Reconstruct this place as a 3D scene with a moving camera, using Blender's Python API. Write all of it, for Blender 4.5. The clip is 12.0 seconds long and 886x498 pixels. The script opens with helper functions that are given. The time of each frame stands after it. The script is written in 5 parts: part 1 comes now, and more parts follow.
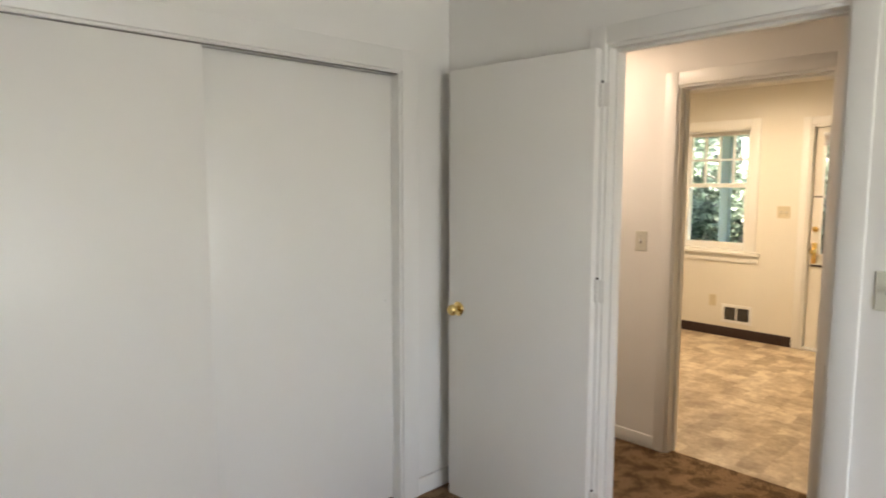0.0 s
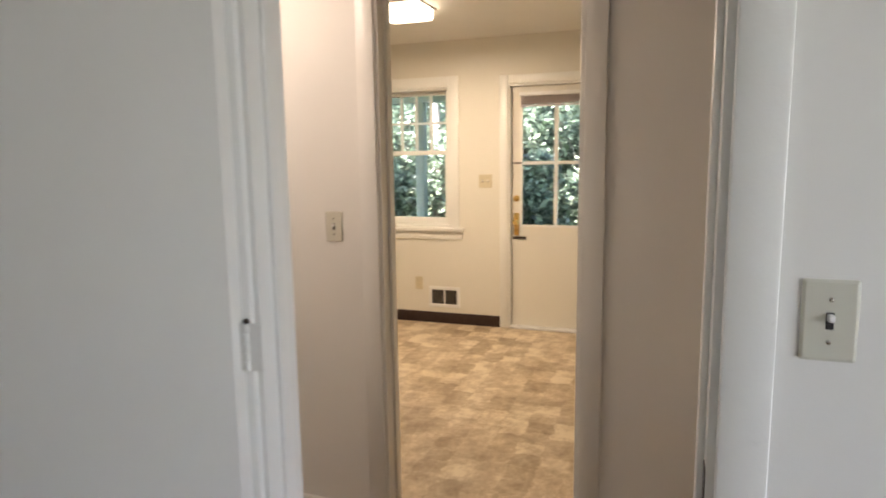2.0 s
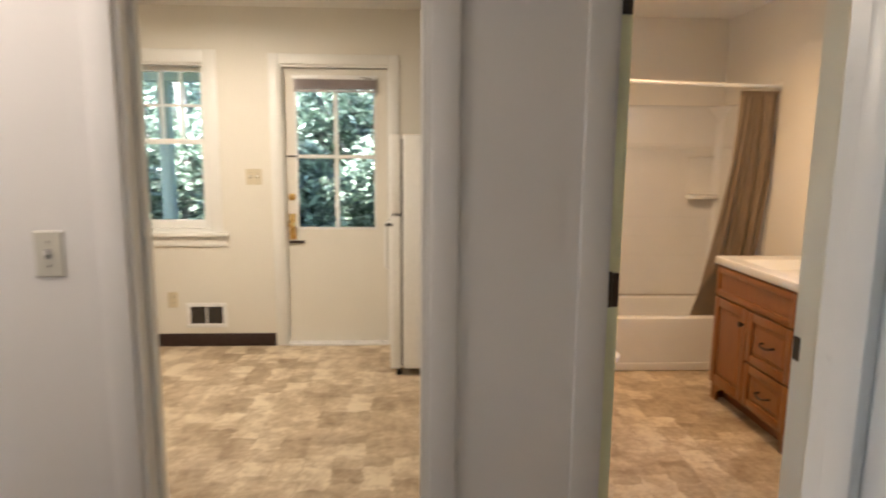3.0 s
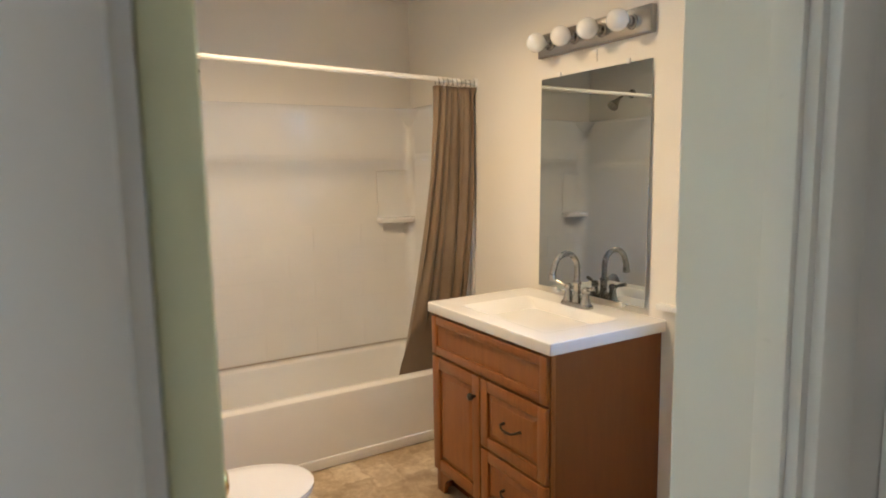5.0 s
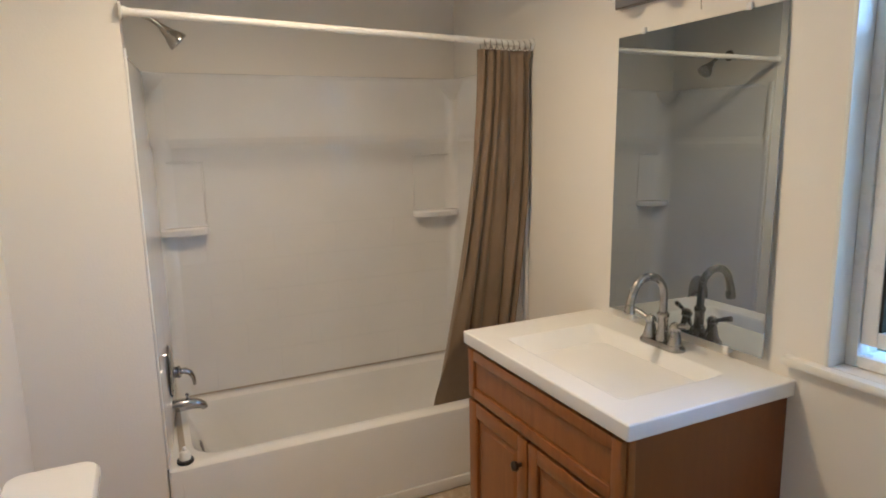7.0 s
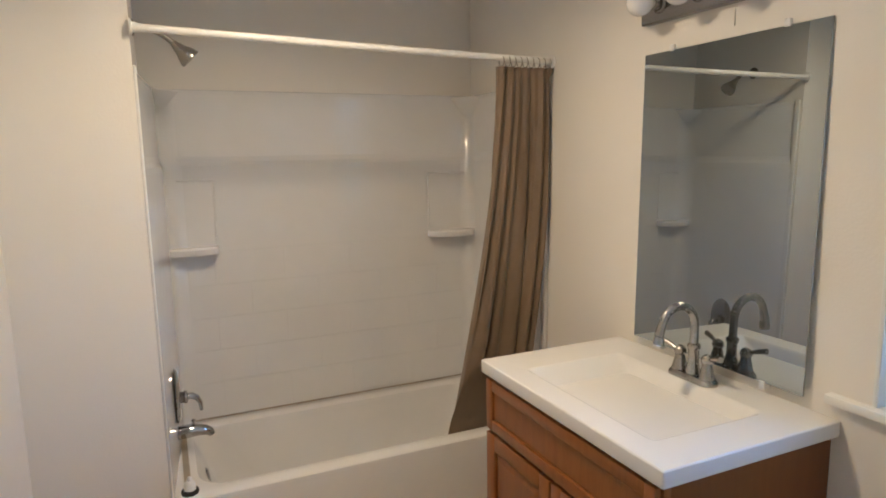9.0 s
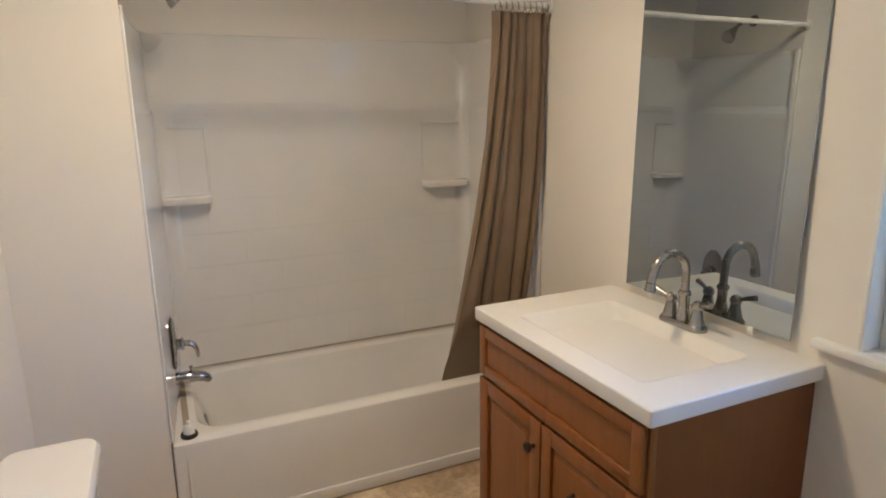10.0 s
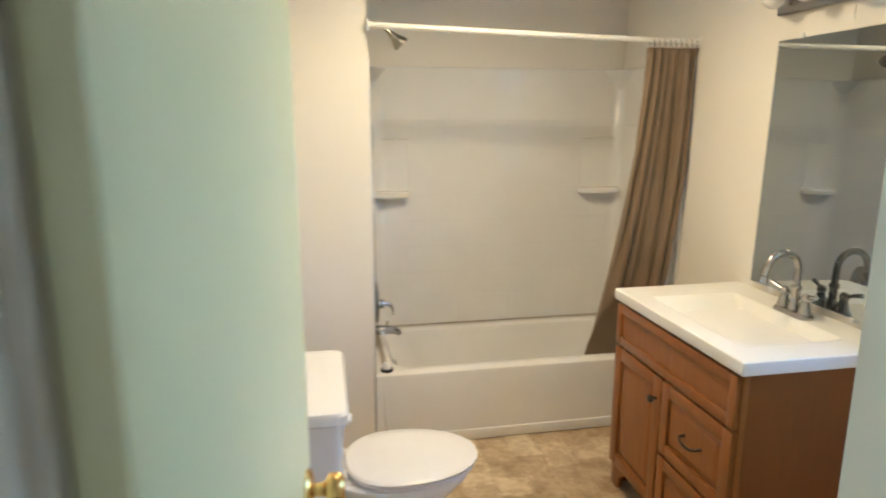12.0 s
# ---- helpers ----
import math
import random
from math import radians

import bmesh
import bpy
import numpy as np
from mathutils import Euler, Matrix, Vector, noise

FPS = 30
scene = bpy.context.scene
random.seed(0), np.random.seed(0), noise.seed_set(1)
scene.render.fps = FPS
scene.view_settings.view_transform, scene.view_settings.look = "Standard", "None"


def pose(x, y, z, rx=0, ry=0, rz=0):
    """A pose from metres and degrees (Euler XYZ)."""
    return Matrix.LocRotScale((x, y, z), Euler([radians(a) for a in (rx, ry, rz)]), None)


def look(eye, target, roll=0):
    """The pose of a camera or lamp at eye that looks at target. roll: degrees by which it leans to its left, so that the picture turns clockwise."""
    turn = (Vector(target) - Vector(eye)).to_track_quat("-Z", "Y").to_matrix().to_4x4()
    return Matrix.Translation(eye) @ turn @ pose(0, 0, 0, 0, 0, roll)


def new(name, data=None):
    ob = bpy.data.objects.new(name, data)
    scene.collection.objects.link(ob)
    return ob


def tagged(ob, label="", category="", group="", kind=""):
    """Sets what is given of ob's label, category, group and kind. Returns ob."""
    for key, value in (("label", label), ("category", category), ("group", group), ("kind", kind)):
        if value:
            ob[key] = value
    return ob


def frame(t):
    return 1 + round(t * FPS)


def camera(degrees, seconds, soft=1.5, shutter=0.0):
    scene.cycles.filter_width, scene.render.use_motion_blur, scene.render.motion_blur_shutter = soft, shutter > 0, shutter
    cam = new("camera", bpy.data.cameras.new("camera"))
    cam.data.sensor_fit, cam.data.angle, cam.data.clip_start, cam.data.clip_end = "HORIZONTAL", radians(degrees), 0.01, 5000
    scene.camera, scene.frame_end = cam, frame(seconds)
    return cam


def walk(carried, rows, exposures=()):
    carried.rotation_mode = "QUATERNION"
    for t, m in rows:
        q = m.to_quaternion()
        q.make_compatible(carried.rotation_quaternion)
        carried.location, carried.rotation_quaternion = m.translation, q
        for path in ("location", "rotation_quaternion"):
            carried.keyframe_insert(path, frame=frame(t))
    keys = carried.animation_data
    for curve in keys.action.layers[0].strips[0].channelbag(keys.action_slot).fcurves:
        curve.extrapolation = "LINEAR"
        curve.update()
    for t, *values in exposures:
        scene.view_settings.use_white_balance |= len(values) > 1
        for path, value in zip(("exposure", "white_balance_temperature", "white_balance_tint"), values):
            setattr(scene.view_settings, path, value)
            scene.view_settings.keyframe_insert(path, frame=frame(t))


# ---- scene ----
cam = camera(70.6, 12.0, soft=1.8, shutter=0.35)
PATH = [
    (0, (-0.182, 0.072, 1.515), (1.186, 1.516, 1.31), 0.1),
    (0.5, (0.015, 0.185, 1.485), (1.564, 1.43, 1.256), 0.3),
    (1, (0.339, 0.339, 1.464), (1.991, 1.436, 1.204), 0.1),
    (1.5, (0.673, 0.541, 1.451), (2.44, 1.438, 1.182), -1.1),
    (2, (0.984, 0.697, 1.438), (2.851, 1.356, 1.159), -0.8),
    (2.5, (1.248, 0.813, 1.44), (3.194, 1.171, 1.146), -0.5),
    (3, (1.53, 0.995, 1.45), (3.504, 0.892, 1.144), 0.5),
    (3.5, (1.976, 0.959, 1.394), (3.887, 0.441, 1.118), -0.1),
    (3.7, (2.136, 0.906, 1.363), (4.008, 0.249, 1.108), -0.2),
    (5.5, (2.87, 0.407, 1.475), (4.564, -0.625, 1.217), -1.0),
    (6, (3.017, 0.321, 1.497), (4.749, -0.635, 1.198), -0.8),
    (6.5, (3.19, 0.212, 1.488), (4.942, -0.695, 1.156), -0.9),
    (7, (3.25, 0.128, 1.502), (5.034, -0.708, 1.158), -1.3),
    (7.5, (3.292, 0.092, 1.491), (5.099, -0.709, 1.186), -1.4),
    (7.7, (3.3, 0.108, 1.5), (5.109, -0.696, 1.21), -1.1),
    (9.3, (3.344, 0.108, 1.519), (5.147, -0.704, 1.216), -1.0),
    (9.5, (3.33, 0.126, 1.506), (5.126, -0.69, 1.176), -0.6),
    (10, (3.337, 0.111, 1.498), (5.111, -0.701, 1.058), -0.8),
    (10.5, (3.308, 0.12, 1.499), (5.079, -0.664, 1.001), -0.5),
    (11, (3.221, 0.149, 1.497), (5.019, -0.577, 1.008), -0.4),
    (11.5, (3.097, 0.239, 1.479), (4.935, -0.417, 1.041), 0.1),
    (12, (2.784, 0.351, 1.545), (4.707, -0.012, 1.132), -0.0),
]
EXPOSURES = [
    (0.0, 3.50, 7100, 16), (1.0, 3.36, 6850, 17), (2.0, 3.30, 6550, 17), (3.0, 3.38, 5850, 14), (3.7, 3.48, 5350, 12),
    (5.3, 3.60, 5000, 5), (5.5, 3.64, 4880, 7), (6.0, 3.32, 4740, 6), (6.5, 3.14, 4720, 6), (9.5, 3.10, 4720, 6),
    (11.0, 3.12, 4720, 6), (11.5, 3.16, 4780, 4), (12.0, 3.62, 4820, -2),
]
walk(cam, [(t, look(eye, target, roll)) for t, eye, target, roll in PATH], EXPOSURES)

# ---- world, sun, lamps ----
SUN_ELEV = radians(62)   # the sun stands high in the west-north-west
world = bpy.data.worlds.new("sky")
scene.world = world
world.use_nodes = True
wn = world.node_tree
wn.nodes.clear()
w_out = wn.nodes.new("ShaderNodeOutputWorld")
w_bg = wn.nodes.new("ShaderNodeBackground")
w_sky = wn.nodes.new("ShaderNodeTexSky")
w_sky.sky_type = "NISHITA"
w_sky.sun_disc = False
w_sky.sun_elevation, w_sky.sun_rotation = SUN_ELEV, radians(-64)
w_sky.air_density, w_sky.dust_density = 1.0, 1.5
w_bg.inputs["Strength"].default_value = 0.15
wn.links.new(w_sky.outputs[0], w_bg.inputs[0])
wn.links.new(w_bg.outputs[0], w_out.inputs[0])

sun = new("sun", bpy.data.lights.new("sun", "SUN"))
sun.data.energy, sun.data.angle, sun.data.color = 5.0, radians(0.5), (1.0, 0.95, 0.86)
sun.matrix_world = look((-8 * math.cos(SUN_ELEV) * 0.90, 8 * math.cos(SUN_ELEV) * 0.44, 8 * math.sin(SUN_ELEV)), (0, 0, 0))


def area_lamp(name, eye, target, sx, sy, watts, color, spread=180):
    la = bpy.data.lights.new(name, "AREA")
    la.shape, la.size, la.size_y, la.energy, la.color = "RECTANGLE", sx, sy, watts, color
    la.spread = radians(spread)
    ob = new(name, la)
    ob.matrix_world = look(eye, target)
    return ob


# daylight through the bedroom windows behind the viewer
area_lamp("bedroom_daylight", (0.3, -2.26, 1.45), (0.3, 0, 1.4), 1.7, 1.1, 4.1, (0.90, 0.94, 1.0))
# sky light in the upper half of the bathroom window
area_lamp("bath_daylight", (3.80, -1.512, 1.90), (3.80, 0.4, 1.0), 0.56, 0.22, 0.2, (0.55, 0.74, 1.0))
# ceiling lamps
area_lamp("kitchen_lamp", (4.92, 2.33, 2.33), (4.92, 2.33, 0), 0.26, 0.26, 3.9, (1.0, 0.81, 0.57))
area_lamp("bath_lamp", (4.82, -0.3, 2.335), (4.82, -0.3, 0), 0.2, 0.2, 2.0, (1.0, 0.62, 0.285), 160)
area_lamp("hall_lamp", (2.55, 2.2, 2.335), (2.55, 2.2, 0), 0.2, 0.2, 0.85, (1.0, 0.84, 0.70))


# ---- materials ----
def material(name):
    m = bpy.data.materials.new(name)
    m.use_nodes = True
    return m, m.node_tree, m.node_tree.nodes["Principled BSDF"]


def node(nt, kind, **inputs):
    n = nt.nodes.new(kind)
    for k, v in inputs.items():
        n.inputs[k].default_value = v
    return n


def coords(nt, scale=(1, 1, 1)):
    tc = nt.nodes.new("ShaderNodeTexCoord")
    mp = nt.nodes.new("ShaderNodeMapping")
    mp.inputs["Scale"].default_value = scale
    nt.links.new(tc.outputs["Object"], mp.inputs[0])
    return mp.outputs[0]


def ramp(nt, fac, stops):
    r = nt.nodes.new("ShaderNodeValToRGB")
    e = r.color_ramp.elements
    while len(e) < len(stops):
        e.new(0.5)
    for k, (p, c) in enumerate(stops):
        e[k].position, e[k].color = p, (*c, 1)
    nt.links.new(fac, r.inputs[0])
    return r.outputs[0]


def bump(nt, bsdf, height, strength, distance=0.01):
    b = nt.nodes.new("ShaderNodeBump")
    b.inputs["Strength"].default_value, b.inputs["Distance"].default_value = strength, distance
    nt.links.new(height, b.inputs["Height"])
    nt.links.new(b.outputs[0], bsdf.inputs["Normal"])


def noise_tex(nt, vec, scale, detail=4.0, rough=0.55):
    n = node(nt, "ShaderNodeTexNoise", Scale=scale, Detail=detail, Roughness=rough)
    nt.links.new(vec, n.inputs["Vector"])
    return n.outputs["Fac"]


def painted(name, color, rough=0.5, stipple=90.0, bump_by=0.12, vary=0.04, wear=0.0):
    m, nt, b = material(name)
    v = coords(nt)
    big = noise_tex(nt, v, 1.6, 5)
    lo = tuple(c * (1 - vary) for c in color)
    hi = tuple(min(1, c * (1 + vary * 0.5)) for c in color)
    col = ramp(nt, big, [(0.3, lo), (0.7, hi)])
    if wear:
        n2 = noise_tex(nt, v, 23, 6, 0.7)
        mk = ramp(nt, n2, [(0.66, (0, 0, 0)), (0.74, (wear, wear, wear))])
        mx = nt.nodes.new("ShaderNodeMix")
        mx.data_type = "RGBA"
        nt.links.new(mk, mx.inputs["Factor"])
        nt.links.new(col, mx.inputs["A"])
        mx.inputs["B"].default_value = (*[c * 0.72 for c in color], 1)
        col = mx.outputs["Result"]
    nt.links.new(col, b.inputs["Base Color"])
    b.inputs["Roughness"].default_value = rough
    rr = ramp(nt, noise_tex(nt, v, 7, 4), [(0.3, (rough * 0.85,) * 3), (0.7, (min(1, rough * 1.15),) * 3)])
    nt.links.new(rr, b.inputs["Roughness"])
    bump(nt, b, noise_tex(nt, v, stipple, 3), bump_by, 0.004)
    return m


def smooth_mat(name, color, rough=0.3, metal=0.0, bump_by=0.0, scale=60, coat=0.0):
    m, nt, b = material(name)
    v = coords(nt)
    f = noise_tex(nt, v, scale * 0.2, 4)
    nt.links.new(ramp(nt, f, [(0.3, tuple(c * 0.94 for c in color)), (0.7, color)]), b.inputs["Base Color"])
    nt.links.new(ramp(nt, noise_tex(nt, v, scale, 3), [(0.3, (rough * 0.8,) * 3), (0.7, (min(1, rough * 1.2),) * 3)]), b.inputs["Roughness"])
    b.inputs["Metallic"].default_value = metal
    b.inputs["Coat Weight"].default_value = coat
    if bump_by:
        bump(nt, b, noise_tex(nt, v, scale, 3), bump_by, 0.003)
    return m


M_WALL = painted("wall_paint", (0.80, 0.79, 0.755), 0.55, 60, 0.07, 0.03)
M_KWALL = painted("kitchen_paint", (0.75, 0.72, 0.645), 0.5, 110, 0.15, 0.03)
M_BWALL = painted("bath_paint", (0.80, 0.765, 0.70), 0.42, 120, 0.15, 0.03)
M_CEIL = painted("ceiling_paint", (0.82, 0.80, 0.75), 0.7, 70, 0.3, 0.03)
M_TRIM = painted("trim_gloss", (0.80, 0.795, 0.76), 0.33, 55, 0.10, 0.03, wear=0.25)
M_DOOR = painted("door_paint", (0.79, 0.78, 0.74), 0.4, 70, 0.12, 0.03)
# greenish window daylight on the leaf is mixed into this base colour
M_BDOOR = painted("bath_door_daylit", (0.82, 0.84, 0.56), 0.36, 70, 0.10, 0.03)
M_ACRYL = smooth_mat("white_acrylic", (0.80, 0.79, 0.775), 0.10, 0, 0.02, 14)
M_PORC = smooth_mat("white_porcelain", (0.84, 0.83, 0.82), 0.09, 0, 0.0, 14)
M_SEAT = smooth_mat("seat_plastic", (0.84, 0.83, 0.83), 0.2, 0, 0.0, 14)
M_MARBLE = smooth_mat("cultured_top", (0.86, 0.85, 0.83), 0.14, 0, 0.0, 10)
M_CHROME = smooth_mat("chrome", (0.46, 0.46, 0.47), 0.05, 1.0, 0, 40)
M_NICKEL = smooth_mat("brushed_nickel", (0.43, 0.41, 0.38), 0.24, 1.0, 0, 90)
M_BARCHROME = smooth_mat("dull_chrome", (0.34, 0.33, 0.32), 0.2, 1.0, 0, 50)
M_BRASS = smooth_mat("brass", (0.78, 0.56, 0.22), 0.2, 1.0, 0, 50)
M_BRONZE = smooth_mat("dark_bronze", (0.06, 0.045, 0.035), 0.38, 0.7, 0, 50)
M_BLACK = smooth_mat("black_rubber", (0.012, 0.012, 0.012), 0.5, 0, 0.05, 50)
M_COVE = smooth_mat("dark_vinyl_base", (0.03, 0.014, 0.011), 0.6, 0, 0.03, 30)
M_ALMOND = smooth_mat("almond_plastic", (0.62, 0.55, 0.39), 0.35, 0, 0, 30)
M_IVORY = smooth_mat("ivory_plastic", (0.62, 0.61, 0.52), 0.35, 0, 0, 30)
M_WHITEP = smooth_mat("white_vinyl", (0.82, 0.82, 0.81), 0.3, 0, 0.02, 30)
M_FRIDGE = smooth_mat("white_enamel", (0.82, 0.82, 0.80), 0.3, 0, 0.05, 200)
M_DARK = smooth_mat("dark_void", (0.03, 0.028, 0.026), 0.8, 0, 0, 30)
M_BULB = smooth_mat("opal_glass", (0.88, 0.87, 0.85), 0.12, 0, 0, 30)
M_CAULK = smooth_mat("stained_caulk", (0.36, 0.31, 0.24), 0.6, 0, 0.1, 60)
M_ROD = smooth_mat("white_rod", (0.84, 0.83, 0.80), 0.25, 0, 0, 30)
M_SLAT = smooth_mat("blind_slats", (0.55, 0.47, 0.47), 0.4, 0, 0, 30)
M_POST = painted("porch_paint", (0.26, 0.30, 0.27), 0.6, 40, 0.2, 0.08)
M_HINGEPAINT = painted("painted_hinge", (0.76, 0.75, 0.71), 0.38, 60, 0.2, 0.06, wear=0.5)


def glass_mat():
    m, nt, b = material("window_glass")
    b.inputs["Base Color"].default_value = (0.96, 0.98, 0.97, 1)
    b.inputs["Roughness"].default_value = 0.0
    b.inputs["IOR"].default_value = 1.02
    b.inputs["Transmission Weight"].default_value = 1.0
    return m


def mirror_mat():
    m, nt, b = material("mirror_silver")
    b.inputs["Base Color"].default_value = (0.42, 0.455, 0.47, 1)
    b.inputs["Metallic"].default_value = 1.0
    b.inputs["Roughness"].default_value = 0.015
    return m


def emitter(name, color, strength):
    m, nt, b = material(name)
    b.inputs["Base Color"].default_value = (0.9, 0.88, 0.82, 1)
    b.inputs["Emission Color"].default_value = (*color, 1)
    b.inputs["Emission Strength"].default_value = strength
    return m


def carpet_mat():
    m, nt, b = material("brown_carpet")
    v = coords(nt)
    a = noise_tex(nt, v, 110, 5, 0.75)
    c = noise_tex(nt, v, 9, 5, 0.6)
    mx = nt.nodes.new("ShaderNodeMath")
    mx.operation = "ADD"
    nt.links.new(a, mx.inputs[0])
    nt.links.new(c, mx.inputs[1])
    nt.links.new(ramp(nt, mx.outputs[0], [(0.75, (0.07, 0.036, 0.014)), (1.0, (0.18, 0.10, 0.042)), (1.25, (0.34, 0.21, 0.105))]), b.inputs["Base Color"])
    b.inputs["Roughness"].default_value = 0.95
    bump(nt, b, mx.outputs[0], 0.9, 0.02)
    return m


def vinyl_mat():
    # sheet vinyl printed with blocks of tan stone
    m, nt, b = material("stone_print_vinyl")
    v = coords(nt)
    wob = noise_tex(nt, v, 11, 4, 0.6)
    add = nt.nodes.new("ShaderNodeVectorMath")
    add.operation = "MULTIPLY_ADD"
    nt.links.new(wob, add.inputs[0])
    add.inputs[1].default_value = (0.085, 0.085, 0)
    nt.links.new(v, add.inputs[2])
    br = node(nt, "ShaderNodeTexBrick", Scale=1.0)
    br.offset, br.squash, br.squash_frequency = 0.42, 0.62, 3
    for k, val in (("Mortar Size", 0.004), ("Mortar Smooth", 0.6), ("Brick Width", 0.21), ("Row Height", 0.14), ("Bias", 0.0)):
        br.inputs[k].default_value = val
    br.inputs["Color1"].default_value = (0, 0, 0, 1)
    br.inputs["Color2"].default_value = (1, 1, 1, 1)
    br.inputs["Mortar"].default_value = (0.42, 0.42, 0.42, 1)
    nt.links.new(add.outputs[0], br.inputs["Vector"])
    blot = noise_tex(nt, v, 6.5, 7, 0.68)
    fine = noise_tex(nt, v, 34, 6, 0.7)
    s1 = nt.nodes.new("ShaderNodeMath")
    s1.operation = "MULTIPLY_ADD"
    nt.links.new(br.outputs["Color"], s1.inputs[0])
    s1.inputs[1].default_value = 0.27
    nt.links.new(blot, s1.inputs[2])
    s2 = nt.nodes.new("ShaderNodeMath")
    s2.operation = "MULTIPLY_ADD"
    nt.links.new(fine, s2.inputs[0])
    s2.inputs[1].default_value = 0.38
    nt.links.new(s1.outputs[0], s2.inputs[2])
    col = ramp(nt, s2.outputs[0], [(0.50, (0.22, 0.15, 0.09)), (0.68, (0.36, 0.27, 0.17)), (0.86, (0.52, 0.41, 0.28)), (1.08, (0.70, 0.60, 0.44))])
    nt.links.new(col, b.inputs["Base Color"])
    nt.links.new(ramp(nt, fine, [(0.3, (0.34,) * 3), (0.7, (0.5,) * 3)]), b.inputs["Roughness"])
    bump(nt, b, br.outputs["Fac"], -0.15, 0.002)
    return m


def wood_mat(name, dark, mid, light, grain=(5, 5, 0.55)):
    m, nt, b = material(name)
    v = coords(nt, grain)
    f = noise_tex(nt, v, 9, 8, 0.65)
    g = noise_tex(nt, v, 55, 4, 0.7)
    s = nt.nodes.new("ShaderNodeMath")
    s.operation = "MULTIPLY_ADD"
    nt.links.new(g, s.inputs[0])
    s.inputs[1].default_value = 0.3
    nt.links.new(f, s.inputs[2])
    nt.links.new(ramp(nt, s.outputs[0], [(0.4, dark), (0.65, mid), (0.9, light)]), b.inputs["Base Color"])
    b.inputs["Roughness"].default_value = 0.36
    b.inputs["Coat Weight"].default_value = 0.15
    bump(nt, b, g, 0.05, 0.002)
    return m


def cloth_mat():
    m, nt, b = material("brown_cloth")
    v = coords(nt)
    wv = noise_tex(nt, coords(nt, (1, 1, 0.2)), 320, 3, 0.6)
    f = noise_tex(nt, v, 5, 4)
    nt.links.new(ramp(nt, f, [(0.3, (0.165, 0.115, 0.068)), (0.7, (0.205, 0.145, 0.088))]), b.inputs["Base Color"])
    b.inputs["Roughness"].default_value = 0.62
    b.inputs["Sheen Weight"].default_value = 0.25
    bump(nt, b, wv, 0.15, 0.002)
    return m


def leaf_mat(name, a, c):
    m, nt, b = material(name)
    geo = nt.nodes.new("ShaderNodeNewGeometry")
    # the ramp's top end paints some leaves far brighter, as glints of sky
    nt.links.new(ramp(nt, geo.outputs["Random Per Island"], [(0.0, a), (0.55, c), (0.8, tuple(min(1, x * 1.7) for x in c)), (1.0, tuple(min(1, x * 3.0) for x in c))]), b.inputs["Base Color"])
    b.inputs["Roughness"].default_value = 0.35
    tr = nt.nodes.new("ShaderNodeBsdfTranslucent")
    nt.links.new(ramp(nt, geo.outputs["Random Per Island"], [(0.0, a), (1.0, tuple(x * 1.3 for x in c))]), tr.inputs[0])
    mix = nt.nodes.new("ShaderNodeMixShader")
    mix.inputs[0].default_value = 0.35
    nt.links.new(b.outputs[0], mix.inputs[1])
    nt.links.new(tr.outputs[0], mix.inputs[2])
    nt.links.new(mix.outputs[0], nt.nodes["Material Output"].inputs[0])
    return m


def bark_mat(name, a, c):
    m, nt, b = material(name)
    v = coords(nt, (1, 1, 0.35))
    f = noise_tex(nt, v, 24, 8, 0.7)
    nt.links.new(ramp(nt, f, [(0.3, a), (0.7, c)]), b.inputs["Base Color"])
    b.inputs["Roughness"].default_value = 0.85
    bump(nt, b, f, 0.8, 0.02)
    return m


def ground_mat():
    m, nt, b = material("yard_ground")
    v = coords(nt)
    f = noise_tex(nt, v, 1.2, 8, 0.7)
    nt.links.new(ramp(nt, f, [(0.35, (0.05, 0.07, 0.025)), (0.55, (0.09, 0.11, 0.04)), (0.75, (0.16, 0.13, 0.08))]), b.inputs["Base Color"])
    b.inputs["Roughness"].default_value = 0.95
    bump(nt, b, noise_tex(nt, v, 30, 5), 0.8, 0.05)
    return m


M_GLASS, M_MIRROR = glass_mat(), mirror_mat()
M_CARPET, M_VINYL = carpet_mat(), vinyl_mat()
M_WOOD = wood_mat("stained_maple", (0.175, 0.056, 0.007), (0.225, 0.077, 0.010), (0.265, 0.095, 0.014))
# deeper, plainer tone of the maple for side, bottom and toe panels
M_WOODSIDE = wood_mat("dark_side_wood", (0.145, 0.040, 0.003), (0.16, 0.046, 0.004), (0.175, 0.052, 0.005))
M_CLOTH = cloth_mat()
# leaf tones hold painted light: sky reflection greys E, glaring sun pales S
M_LEAF_E = leaf_mat("sky_greyed_leaves", (0.08, 0.115, 0.09), (0.23, 0.29, 0.225))
M_LEAF_S = leaf_mat("sun_paled_leaves", (0.19, 0.26, 0.19), (0.38, 0.48, 0.37))
M_BARK = bark_mat("pale_bark", (0.22, 0.20, 0.17), (0.45, 0.43, 0.38))
M_GROUND = ground_mat()
M_KLAMP = emitter("lamp_diffuser", (1.0, 0.82, 0.58), 1.0)
M_BLAMP = emitter("bath_diffuser", (1.0, 0.7, 0.42), 0.8)


# ---- mesh helpers ----
def mesh_of(name, bm, mat, smooth=None):
    me = bpy.data.meshes.new(name)
    bm.normal_update()
    bm.to_mesh(me)
    bm.free()
    for mm in (mat if isinstance(mat, (list, tuple)) else [mat]):
        me.materials.append(mm)
    if smooth is not None:
        for p in me.polygons:
            p.use_smooth = True
        me.set_sharp_from_angle(angle=radians(smooth))
    return me


